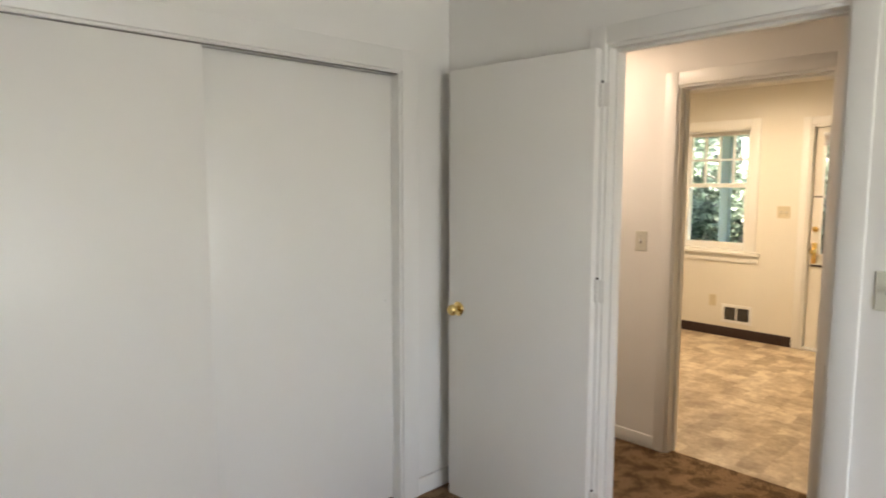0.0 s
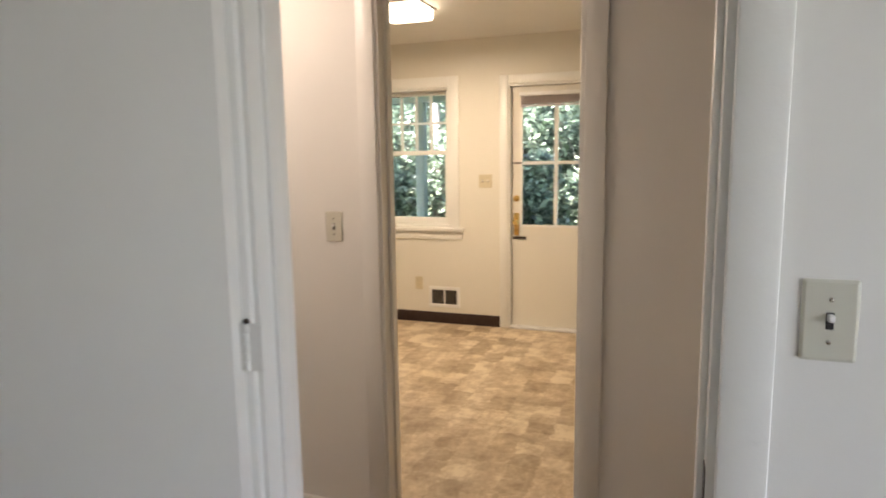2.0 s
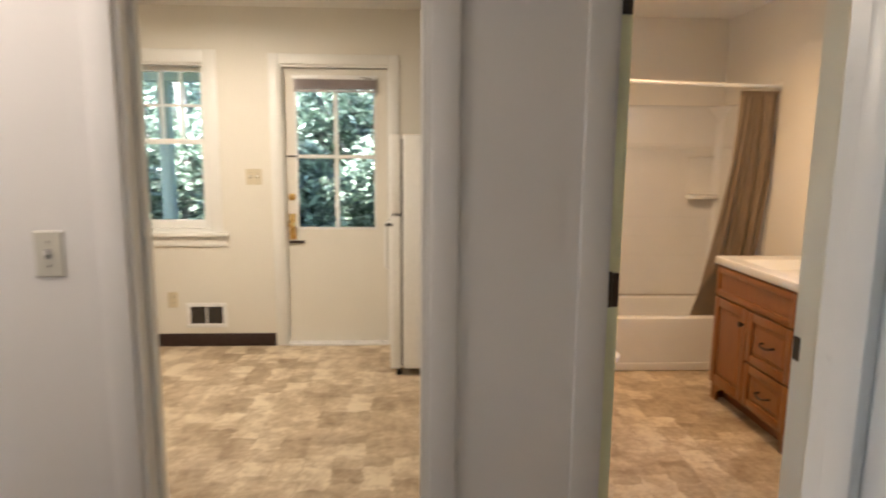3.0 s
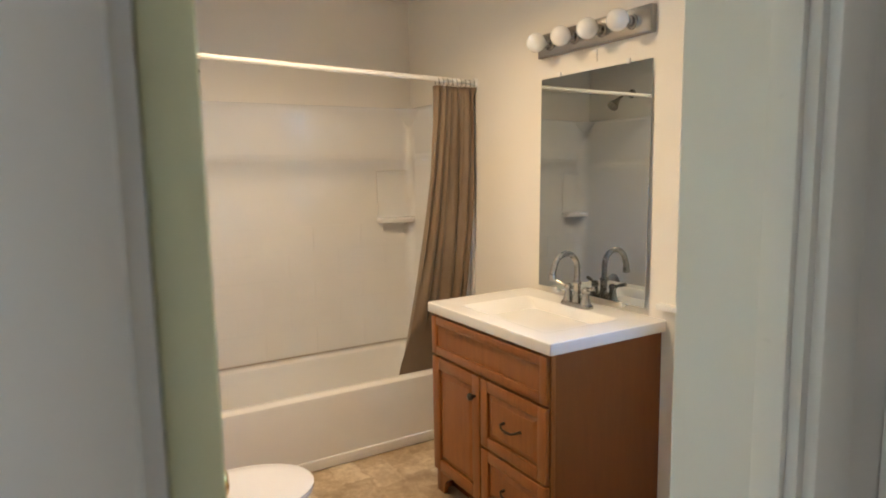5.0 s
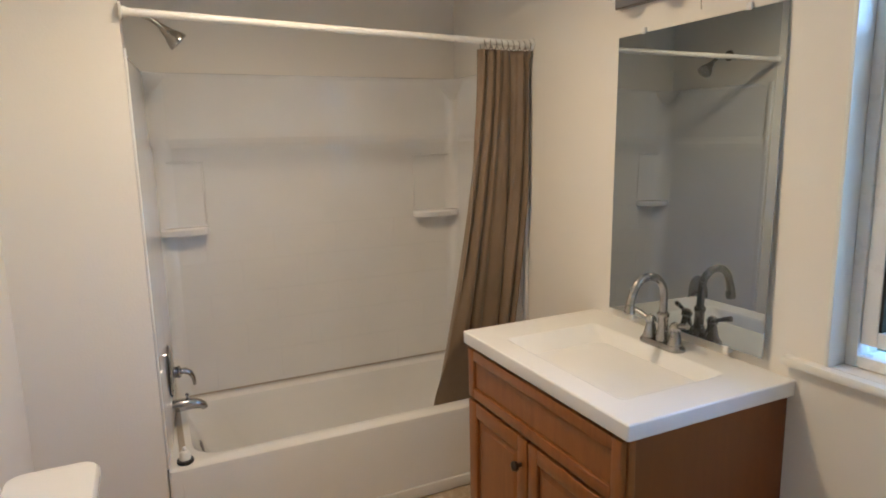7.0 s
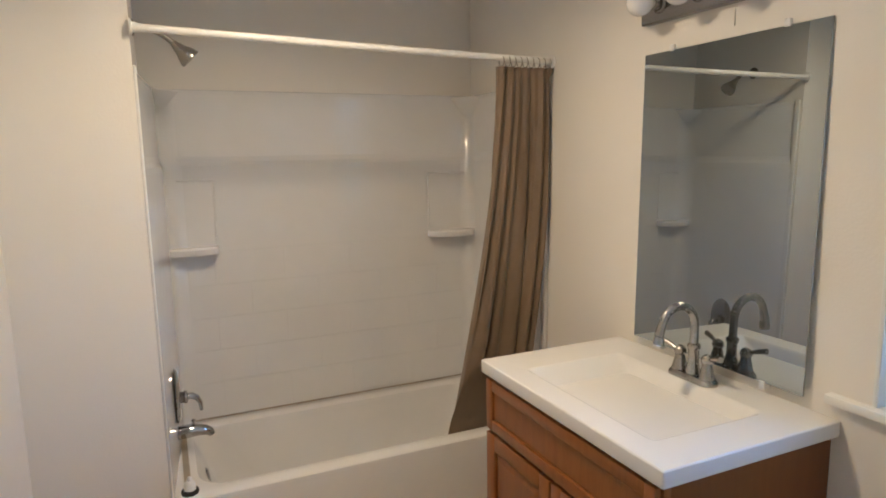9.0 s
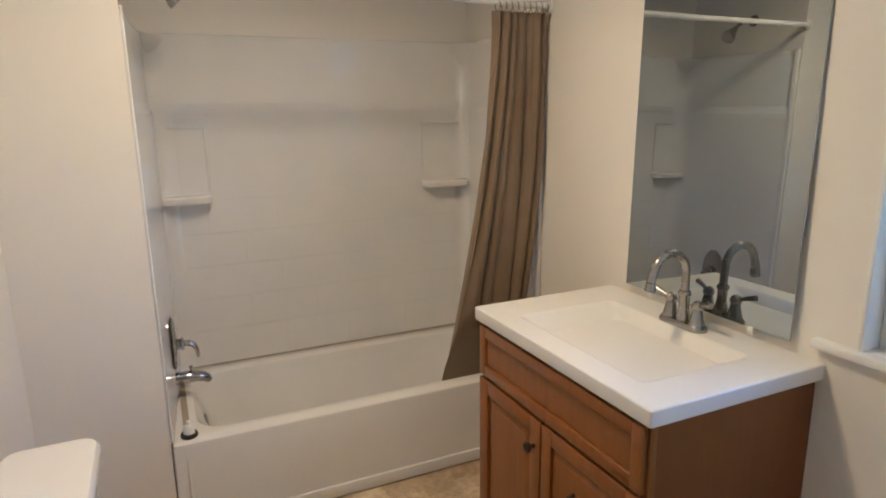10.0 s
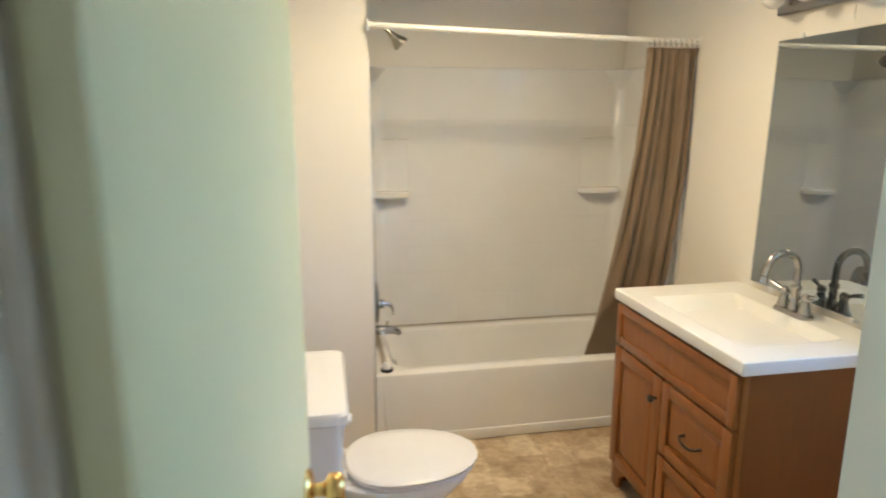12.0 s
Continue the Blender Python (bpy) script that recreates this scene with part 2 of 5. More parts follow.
def structure(name, bm, mat, label="", smooth=None, category=""):
    ob = new(name, mesh_of(name, bm, mat, smooth))
    return tagged(ob, label, category, kind="structure")


def thing(name, label, category, at=(0, 0, 0), rz=0, group=""):
    ob = new(name)
    ob.empty_display_size = 0.1
    ob.matrix_basis = pose(*at, 0, 0, rz)
    return tagged(ob, label, category, group)


def part(name, bm, mat, parent, label="", smooth=None):
    ob = new(name, mesh_of(name, bm, mat, smooth))
    ob.parent = parent
    if label:
        tagged(ob, label)
    return ob


def solid(name, bm, mat, label, category, at=(0, 0, 0), rz=0, smooth=None, group=""):
    ob = new(name, mesh_of(name, bm, mat, smooth))
    ob.matrix_basis = pose(*at, 0, 0, rz)
    return tagged(ob, label, category, group)


def add_box(bm, x0, x1, y0, y1, z0, z1, bevel=0.0, seg=2):
    x0, x1 = min(x0, x1), max(x0, x1)
    y0, y1 = min(y0, y1), max(y0, y1)
    z0, z1 = min(z0, z1), max(z0, z1)
    vs = [bm.verts.new(p) for p in ((x0, y0, z0), (x1, y0, z0), (x1, y1, z0), (x0, y1, z0), (x0, y0, z1), (x1, y0, z1), (x1, y1, z1), (x0, y1, z1))]
    fs = [bm.faces.new([vs[i] for i in q]) for q in ((3, 2, 1, 0), (4, 5, 6, 7), (0, 1, 5, 4), (1, 2, 6, 5), (2, 3, 7, 6), (3, 0, 4, 7))]
    if bevel:
        es = list({e for f in fs for e in f.edges})
        bmesh.ops.bevel(bm, geom=es, offset=bevel, segments=seg, profile=0.5, affect="EDGES")
    return bm


def box(*a, **k):
    return add_box(bmesh.new(), *a, **k)


def add_lathe(bm, prof, origin=(0, 0, 0), axis=(0, 0, 1), n=20):
    """prof: (radius, height) pairs turned about an axis."""
    q = Vector((0, 0, 1)).rotation_difference(Vector(axis).normalized())
    rings = []
    for r, h in prof:
        rings.append([bm.verts.new(Vector(origin) + q @ Vector((r * math.cos(2 * math.pi * k / n), r * math.sin(2 * math.pi * k / n), h))) for k in range(n)])
    for a, b in zip(rings, rings[1:]):
        for k in range(n):
            bm.faces.new((a[k], a[(k + 1) % n], b[(k + 1) % n], b[k]))
    bm.faces.new(rings[0][::-1])
    bm.faces.new(rings[-1])
    return bm


def lathe(*a, **k):
    return add_lathe(bmesh.new(), *a, **k)


def add_tube(bm, pts, radius, n=12):
    """A round bar along points; radius a number or one per point."""
    pts = [Vector(p) for p in pts]
    rad = radius if isinstance(radius, (list, tuple)) else [radius] * len(pts)
    rings, up = [], None
    for k, p in enumerate(pts):
        d = (pts[min(k + 1, len(pts) - 1)] - pts[max(k - 1, 0)]).normalized()
        if up is None:
            up = d.orthogonal().normalized()
        up = (up - d * up.dot(d)).normalized()
        side = d.cross(up)
        rings.append([bm.verts.new(p + rad[k] * (math.cos(2 * math.pi * j / n) * up + math.sin(2 * math.pi * j / n) * side)) for j in range(n)])
    for a, b in zip(rings, rings[1:]):
        for j in range(n):
            bm.faces.new((a[j], a[(j + 1) % n], b[(j + 1) % n], b[j]))
    bm.faces.new(rings[0][::-1])
    bm.faces.new(rings[-1])
    return bm


def tube(*a, **k):
    return add_tube(bmesh.new(), *a, **k)


def add_loft(bm, rings, cap0=True, cap1=True):
    vr = [[bm.verts.new(p) for p in r] for r in rings]
    n = len(vr[0])
    for a, b in zip(vr, vr[1:]):
        for j in range(n):
            bm.faces.new((a[j], a[(j + 1) % n], b[(j + 1) % n], b[j]))
    if cap0:
        bm.faces.new(vr[0][::-1])
    if cap1:
        bm.faces.new(vr[-1])
    return bm


def round_rect(cx, cy, hx, hy, r, z, k=5):
    out = []
    for sx, sy, a0 in ((1, 1, 0), (-1, 1, 90), (-1, -1, 180), (1, -1, 270)):
        for j in range(k + 1):
            a = radians(a0 + 90 * j / k)
            out.append((cx + sx * (hx - r) + r * math.cos(a), cy + sy * (hy - r) + r * math.sin(a), z))
    return out


def moved(bm, m):
    bmesh.ops.transform(bm, matrix=m, verts=bm.verts)
    return bm


def wall_boxes(along, p0, p1, a0, a1, z0, z1, openings):
    """A wall between planes p0 and p1 that runs along 'x' or 'y' from a0 to a1, with openings (a, b, bottom, top)."""
    bm = bmesh.new()

    def put(a, b, c, d):
        if b - a > 1e-4 and d - c > 1e-4:
            if along == "x":
                add_box(bm, a, b, p0, p1, c, d)
            else:
                add_box(bm, p0, p1, a, b, c, d)

    at = a0
    for a, b, c, d in sorted(openings):
        put(at, a, z0, z1)
        put(a, b, z0, c)
        put(a, b, d, z1)
        at = b
    put(at, a1, z0, z1)
    return bm


# ---- structure ----
H = 2.44
CWY = 2.285   # face of the closet wall
T_OPEN = 2.05
# doors: bedroom (in x = 1.953..2.063), kitchen (in x = 3.09..3.20) and bath (in x = 3.09..3.245)
D1A, D1B = 0.605, 1.422
D2A, D2B = 0.940, 1.694
D3A, D3B = -0.143, 0.503
CLX0, CLX1, CLTOP = -0.15, 1.655, 2.025
WX0, WX1, WZ0, WZ1 = 3.44, 4.182, 0.925, 2.04        # bath window
KY0, KY1, KZ0, KZ1 = 2.447, 3.145, 0.86, 2.06         # kitchen window
XY0, XY1, XZ1 = 1.145, 1.935, 2.06                   # kitchen outer door
BED_W, BED_S = -2.3, -2.2

structure("floor_bedroom", box(BED_W, 2.01, BED_S, 2.95, -0.12, 0.0), M_CARPET, "worn brown cut-pile carpet in the bedroom", category="floor")
structure("floor_hall", box(2.01, 3.145, -1.1, 2.9, -0.12, 0.0), M_CARPET, "worn brown cut-pile carpet in the hallway", category="floor")
structure("floor_kitchen", box(3.145, 6.24, 0.53, 4.6, -0.12, -0.004), M_VINYL, "tan stone-patterned sheet vinyl in the kitchen", category="floor")
structure("floor_bath", box(3.145, 6.24, -1.36, 0.53, -0.12, -0.002), M_VINYL, "tan stone-patterned sheet vinyl in the bathroom", category="floor")
structure("ceiling", box(BED_W - 0.1, 6.4, BED_S - 0.1, 4.7, H, H + 0.15), M_CEIL, "matt white painted ceiling", category="ceiling")

structure("wall_bedroom_closet", wall_boxes("x", CWY, CWY + 0.10, BED_W, 1.953, 0, H, [(CLX0, CLX1, 0, CLTOP)]), M_WALL, "off-white painted wall with the closet opening", category="wall")
structure("wall_bedroom_east", wall_boxes("y", 1.953, 2.063, BED_S, 2.95, 0, H, [(D1A, D1B, 0, T_OPEN)]), M_WALL, "off-white painted wall with the bedroom doorway", category="wall")
structure("wall_bedroom_south", wall_boxes("x", BED_S - 0.14, BED_S, BED_W, 2.063, 0, H, [(-0.6, 1.2, 0.85, 2.05)]), M_WALL, "off-white painted wall with the bedroom window", category="wall")
structure("wall_bedroom_west", wall_boxes("y", BED_W - 0.14, BED_W, BED_S, 2.95, 0, H, []), M_WALL, "off-white painted bedroom wall", category="wall")
structure("wall_closet_back", wall_boxes("x", 2.95, 3.05, BED_W, 2.063, 0, H, []), M_WALL, "off-white painted closet back wall", category="wall")
structure("wall_hall_north", wall_boxes("x", 2.9, 3.0, 2.063, 3.09, 0, H, []), M_WALL, "off-white painted end wall of the hallway", category="wall")
structure("wall_hall_south", wall_boxes("x", -1.1, -1.0, 2.063, 3.09, 0, H, []), M_WALL, "off-white painted wall behind the linen cabinet", category="wall")


def two_sided_wall():
    """The wall between hall and kitchen and bath: hall side, kitchen side and bath side."""
    ops = [(D2A, D2B, 0, T_OPEN), (D3A, D3B, 0, T_OPEN)]
    structure("wall_hall_east", wall_boxes("y", 3.09, 3.145, -1.36, 4.6, 0, H, ops), M_WALL, "off-white painted hallway wall with two doorways", category="wall")
    structure("wall_kitchen_west", wall_boxes("y", 3.145, 3.20, 0.58, 4.6, 0, H, ops[:1]), M_KWALL, "cream painted kitchen wall with a doorway", category="wall")
    structure("wall_bath_west", wall_boxes("y", 3.145, 3.245, -1.36, 0.545, 0, H, ops[1:]), M_BWALL, "cream painted bathroom wall with a doorway", category="wall")


two_sided_wall()
structure("wall_bath_north", wall_boxes("x", 0.545, 0.58, 3.145, 5.58, 0, H, []), M_BWALL, "cream painted bathroom wall behind the toilet", category="wall")
structure("wall_kitchen_south", wall_boxes("x", 0.58, 0.63, 3.20, 5.58, 0, H, []), M_KWALL, "cream painted kitchen partition", category="wall")
structure("wall_tub_end", box(5.525, 6.24, 0.158, 0.25, 0, H), M_BWALL, "cream painted plumbing wall at the end of the tub", category="wall")
structure("wall_tub_return", box(5.525, 5.58, 0.25, 0.545, 0, H), M_BWALL, "cream painted wall beside the toilet", category="wall")
structure("wall_bath_south", wall_boxes("x", -1.52, -1.36, 2.063, 6.40, -0.4, H, [(WX0, WX1, WZ0, WZ1)]), M_BWALL, "cream painted bathroom wall with a window", category="wall")
structure("wall_bath_east", wall_boxes("y", 6.24, 6.40, -1.36, 0.25, -0.4, H, []), M_BWALL, "cream painted wall above the tub surround", category="wall")
structure("wall_kitchen_east", wall_boxes("y", 6.147, 6.40, 0.25, 4.6, -0.4, H, [(XY0, XY1, 0.0, XZ1), (KY0, KY1, KZ0, KZ1)]), M_KWALL, "cream painted kitchen wall with window and outer door", category="wall")
structure("wall_kitchen_north", wall_boxes("x", 4.6, 4.7, 3.09, 6.4, 0, H, []), M_KWALL, "cream painted kitchen wall", category="wall")


def door_trim(name, along_y, face, out, a, b, top, w=0.064, th=0.016, bottom=0.0, label=""):
    """Casing on one wall face; out is +1 or -1, the way it stands proud."""
    bm = bmesh.new()
    for lo, hi, c, d in ((a - w, a + 0.006, bottom, top + w), (b - 0.006, b + w, bottom, top + w), (a + 0.006, b - 0.006, top - 0.006, top + w)):
        add_box(bm, face, face + out * th, lo, hi, c, d, bevel=0.005) if along_y else add_box(bm, lo, hi, face, face + out * th, c, d, bevel=0.005)
    return structure(name, bm, M_TRIM, label or "white gloss painted wood casing", smooth=40, category="trim")


def jamb(name, x0, x1, a, b, top, stop_x, th=0.018, both=True):
    bm = bmesh.new()
    add_box(bm, x0 - 0.002, x1 + 0.002, a - 0.002, a + th, 0.001, top - th)
    add_box(bm, x0 - 0.002, x1 + 0.002, b - th, b + 0.002, 0.001, top - th)
    add_box(bm, x0 - 0.002, x1 + 0.002, a - 0.002, b + 0.002, top - th, top + 0.002)
    # door stop strips
    add_box(bm, stop_x, stop_x + 0.034, a + th, a + th + 0.011, 0.001, top - th - 0.011, bevel=0.002)
    if both:
        add_box(bm, stop_x, stop_x + 0.034, b - th - 0.011, b - th, 0.001, top - th - 0.011, bevel=0.002)
    add_box(bm, stop_x, stop_x + 0.034, a + th, b - th, top - th - 0.011, top - th, bevel=0.002)
    return structure(name, bm, M_TRIM, "white gloss painted door jamb with stop", smooth=40, category="trim")


door_trim("trim_bedroom_door", True, 1.953, -1, D1A, D1B, T_OPEN)
door_trim("trim_bedroom_door_hall", True, 2.063, 1, D1A, D1B, T_OPEN)
jamb("trim_bedroom_jamb", 1.953, 2.063, D1A, D1B, T_OPEN, 1.993)
door_trim("trim_kitchen_door", True, 3.09, -1, D2A, D2B, T_OPEN)
door_trim("trim_kitchen_door_inside", True, 3.20, 1, D2A, D2B, T_OPEN)
jamb("trim_kitchen_jamb", 3.09, 3.20, D2A, D2B, T_OPEN, 3.14)
door_trim("trim_bath_door", True, 3.09, -1, D3A, D3B, T_OPEN)
door_trim("trim_bath_door_inside", True, 3.245, 1, D3A, D3B, T_OPEN, w=0.032)
jamb("trim_bath_jamb", 3.09, 3.245, D3A, D3B, T_OPEN, 3.10, both=False)


def closet_trim():
    bm = bmesh.new()
    add_box(bm, CLX1 - 0.006, CLX1 + 0.085, CWY, CWY - 0.018, 0, CLTOP + 0.085, bevel=0.004)
    add_box(bm, CLX0 - 0.085, CLX0 + 0.006, CWY, CWY - 0.018, 0, CLTOP + 0.085, bevel=0.004)
    add_box(bm, CLX0 + 0.006, CLX1 - 0.006, CWY, CWY - 0.018, CLTOP - 0.006, CLTOP + 0.085, bevel=0.004)
    structure("trim_closet", bm, M_TRIM, "white painted flat closet casing", smooth=40, category="trim")
    bm = bmesh.new()
    add_box(bm, CLX1 - 0.016, CLX1 + 0.001, CWY - 0.002, CWY + 0.102, 0.001, CLTOP)
    add_box(bm, CLX0 - 0.001, CLX0 + 0.016, CWY - 0.002, CWY + 0.102, 0.001, CLTOP)
    add_box(bm, CLX0 + 0.016, CLX1 - 0.016, CWY - 0.002, CWY + 0.102, CLTOP - 0.016, CLTOP + 0.001)
    structure("trim_closet_jamb", bm, M_TRIM, "white painted closet jamb", category="trim")


closet_trim()


def baseboards():
    def run(name, bm):
        structure(name, bm, M_TRIM, "white painted wood baseboard", smooth=40, category="baseboard")
    run("baseboard_bedroom_1", box(CLX1 + 0.087, 1.951, CWY - 0.015, CWY, 0, 0.085, bevel=0.004))
    run("baseboard_bedroom_2", box(1.938, 1.953, D1B + 0.066, CWY - 0.017, 0, 0.085, bevel=0.004))
    run("baseboard_bedroom_3", box(1.938, 1.953, BED_S, D1A - 0.066, 0, 0.085, bevel=0.004))
    run("baseboard_hall_1", box(3.075, 3.09, D2B + 0.066, 2.9, 0, 0.075, bevel=0.004))
    run("baseboard_hall_2", box(3.075, 3.09, D3B + 0.066, D2A - 0.066, 0, 0.075, bevel=0.004))
    structure("baseboard_kitchen", box(6.139, 6.147, XY1 + 0.068, 4.6, -0.004, 0.095, bevel=0.002), M_COVE, "dark brown vinyl cove base", smooth=40, category="baseboard")


baseboards()


# ---- bedroom ----
def knob_set(parent, at, face, mat=M_BRASS, r=0.026, reach=0.062):
    """Round door knob: rosette and knob, standing out along face."""
    bm = lathe([(0.033, 0.0), (0.034, 0.003), (0.030, 0.008), (0.016, 0.011)], at, face, 24)
    part("rosette", bm, mat, parent, "round polished brass rosette", smooth=50)
    bm = lathe([(0.011, 0.008), (0.011, 0.026), (0.014, 0.030), (r * 0.92, 0.034), (r, 0.042), (r * 0.98, 0.052), (r * 0.75, reach - 0.002), (r * 0.55, reach)], at, face, 24)
    part("knob", bm, mat, parent, "polished brass knob", smooth=50)


def hinge(parent, at, along=(0, 1, 0), mat=M_HINGEPAINT, h=0.09):
    """Butt hinge: leaf plates and a five-knuckle barrel with pin."""
    x, y, z = at
    bm = bmesh.new()
    for k in range(5):
        add_lathe(bm, [(0.0062, 0.0), (0.0066, 0.001), (0.0066, h / 5 - 0.002), (0.0062, h / 5 - 0.001)], (x, y, z - h / 2 + k * h / 5), (0, 0, 1), 12)
    a = Vector(along) * 0.03
    add_box(bm, x - 0.0015 - abs(a.x), x + 0.0015 + abs(a.x), y - 0.0015 - abs(a.y), y + 0.0015 + abs(a.y), z - h / 2, z + h / 2)
    part("hinge", bm, mat, parent, "", smooth=40)
    part("hinge_pin", lathe([(0.0035, 0), (0.006, 0.002), (0.006, 0.006), (0.003, 0.009)], (x, y, z + h / 2), (0, 0, 1), 10), M_BRONZE, parent, "dark worn pin head", smooth=40)


def bedroom_door():
    # local: hinge at the origin, leaf along +y, room side towards -x
    d = thing("bedroom_door", "off-white flush bedroom door swung flat against the wall", "door", at=(1.937, 1.42, 0), rz=3.2)
    part("leaf", box(-0.036, 0.0, 0.012, 0.765, 0.012, 2.03, bevel=0.003), M_DOOR, d, smooth=40)
    knob_set(d, (-0.036, 0.705, 0.935), (-1, 0, 0))
    part("rosette_back", lathe([(0.033, 0.0), (0.030, 0.008), (0.016, 0.011)], (0.0, 0.705, 0.935), (1, 0, 0), 20), M_BRASS, d, smooth=50)
    part("latch_plate", box(-0.03, -0.006, 0.7655, 0.7665, 0.905, 0.965), M_BRASS, d)
    for z in (0.23, 1.10, 1.855):
        hinge(d, (-0.012, -0.002, z), (0, 1, 0))


bedroom_door()


def closet_doors():
    bm = box(CLX0 + 0.018, 0.757, CWY + 0.012, CWY + 0.040, 0.012, CLTOP - 0.019, bevel=0.002)
    d = thing("closet_door", "off-white flush sliding closet panel, standing in front", "closet door")
    part("panel", bm, M_DOOR, d, smooth=40)
    d = thing("closet_door", "off-white flush sliding closet panel, set behind its neighbour", "closet door")
    part("panel", box(0.725, CLX1 - 0.018, CWY + 0.052, CWY + 0.080, 0.012, CLTOP - 0.0225, bevel=0.002), M_DOOR, d, smooth=40)
    part("finger_pull", lathe([(0.008, 0.0), (0.008, 0.001), (0.006, 0.002)], (1.60, CWY + 0.052, 0.98), (0, -1, 0), 18), M_TRIM, d, "small round finger pull", smooth=40)
    structure("closet_track", box(CLX0 + 0.018, CLX1 - 0.018, CWY + 0.009, CWY + 0.083, CLTOP - 0.022, CLTOP - 0.0165), M_BARCHROME, "metal head track of the closet doors", category="track")


closet_doors()


def switch_plate(name, label, at, rz, w=0.07, h=0.115, toggles=1, mat=M_IVORY, screws=True):
    """Local: plate in the xz plane, facing -y."""
    s = thing(name, label, "light switch", at=at, rz=rz)
    bm = bmesh.new()
    add_loft(bm, [round_rect(0, 0, w / 2, h / 2, 0.004, 0.0, 3), round_rect(0, 0, w / 2, h / 2, 0.004, 0.003, 3), round_rect(0, 0, w / 2 - 0.004, h / 2 - 0.004, 0.003, 0.006, 3)])
    moved(bm, pose(0, 0, 0, 90, 0, 0))
    part("plate", bm, mat, s, smooth=30)
    for k in range(toggles):
        x = (k - (toggles - 1) / 2) * 0.046
        part("toggle_slot", box(x - 0.005, x + 0.005, -0.0066, -0.0055, -0.012, 0.012), M_DARK, s, "dark toggle slot")
        bm = box(x - 0.004, x + 0.004, -0.018, -0.005, 0.0, 0.010, bevel=0.002)
        part("toggle", bm, M_WHITEP, s, smooth=40)
        for z in (-0.03, 0.03):
            part("screw", lathe([(0.0032, 0.0), (0.0032, 0.001), (0.002, 0.0016)], (x, -0.006, z), (0, -1, 0), 10), M_NICKEL, s, smooth=40)
    return s


switch_plate("bedroom_switch", "ivory toggle light switch on the bedroom wall", (1.953, 0.476, 1.213), -90)
switch_plate("hall_switch", "ivory toggle light switch on the hallway wall", (3.09, 1.878, 1.196), -90)


def bedroom_window():
    w = thing("window_bedroom", "white framed bedroom window in the wall behind", "window", at=(0.3, BED_S - 0.07, 0.85))
    tagged(w, kind="structure")
    bm = bmesh.new()
    for a in ((-0.9, -0.85, 0, 1.2), (0.85, 0.9, 0, 1.2), (-0.85, 0.85, 0, 0.05), (-0.85, 0.85, 1.15, 1.2), (-0.025, 0.025, 0.05, 1.15)):
        add_box(bm, a[0], a[1], -0.03, 0.03, a[2], a[3], bevel=0.003)
    part("window_frame", bm, M_WHITEP, w, smooth=40)
    for x in (-0.437, 0.437):
        p = part("pane", box(x - 0.412, x + 0.412, -0.003, 0.003, 0.05, 1.15), M_GLASS, w)
        p.visible_shadow = False


bedroom_window()


# ---- hallway ----
def linen_cabinet():
    c = thing("linen_cabinet", "white painted built-in linen cabinet with two doors at the hallway's end", "cabinet", at=(2.576, -0.31, 0))
    bm = bmesh.new()
    # face frame and box
    add_box(bm, -0.512, -0.46, 0.0, -0.02, 0, H - 0.001)
    add_box(bm, 0.445, 0.512, 0.0, -0.02, 0, H - 0.001)
    for z0, z1 in ((0, 0.10), (1.30, 1.36), (2.16, H - 0.001)):
        add_box(bm, -0.46, 0.445, 0.0, -0.02, z0, z1)
    add_box(bm, -0.512, 0.512, -0.02, -0.5, 0, 0.02)
    add_box(bm, -0.512, 0.512, -0.5, -0.52, 0, H - 0.001)
    part("frame", bm, M_TRIM, c)
    for z0, z1 in ((0.08, 1.318), (1.343, 2.18)):
        for x0, x1 in ((-0.472, -0.012), (-0.004, 0.455)):
            d = part("cabinet_door", box(x0, x1, 0.002, 0.020, z0, z1, bevel=0.004), M_TRIM, c, smooth=40)
            hx = x1 if x1 > 0.1 else x0
            for hz in (z0 + 0.17, z1 - 0.17):
                part("hinge", box(hx - 0.012, hx + 0.026, 0.0, 0.0225, hz - 0.035, hz + 0.035, bevel=0.003), M_HINGEPAINT, d, "painted-over cabinet hinge", smooth=40)
            kx = x0 + 0.04 if x1 > 0.1 else x1 - 0.04
            kz = z1 - 0.12 if z0 < 1 else z0 + 0.12
            part("cabinet_knob", lathe([(0.006, 0), (0.006, 0.012), (0.014, 0.018), (0.014, 0.024), (0.008, 0.028)], (kx, 0.020, kz), (0, 1, 0), 16), M_TRIM, d, smooth=50)


linen_cabinet()


def strike_plate(name, label, bm):
    ob = structure(name, bm, M_BRONZE, label, category="strike plate")
    return ob


strike_plate("bath_strike", "dull metal strike plate in the bathroom jamb", box(3.213, 3.243, D3A + 0.018, D3A + 0.0195, 0.86, 0.93))
strike_plate("bedroom_strike", "dull metal strike plate in the bedroom jamb", box(1.955, 1.985, D1A + 0.018, D1A + 0.0195, 0.90, 0.97))


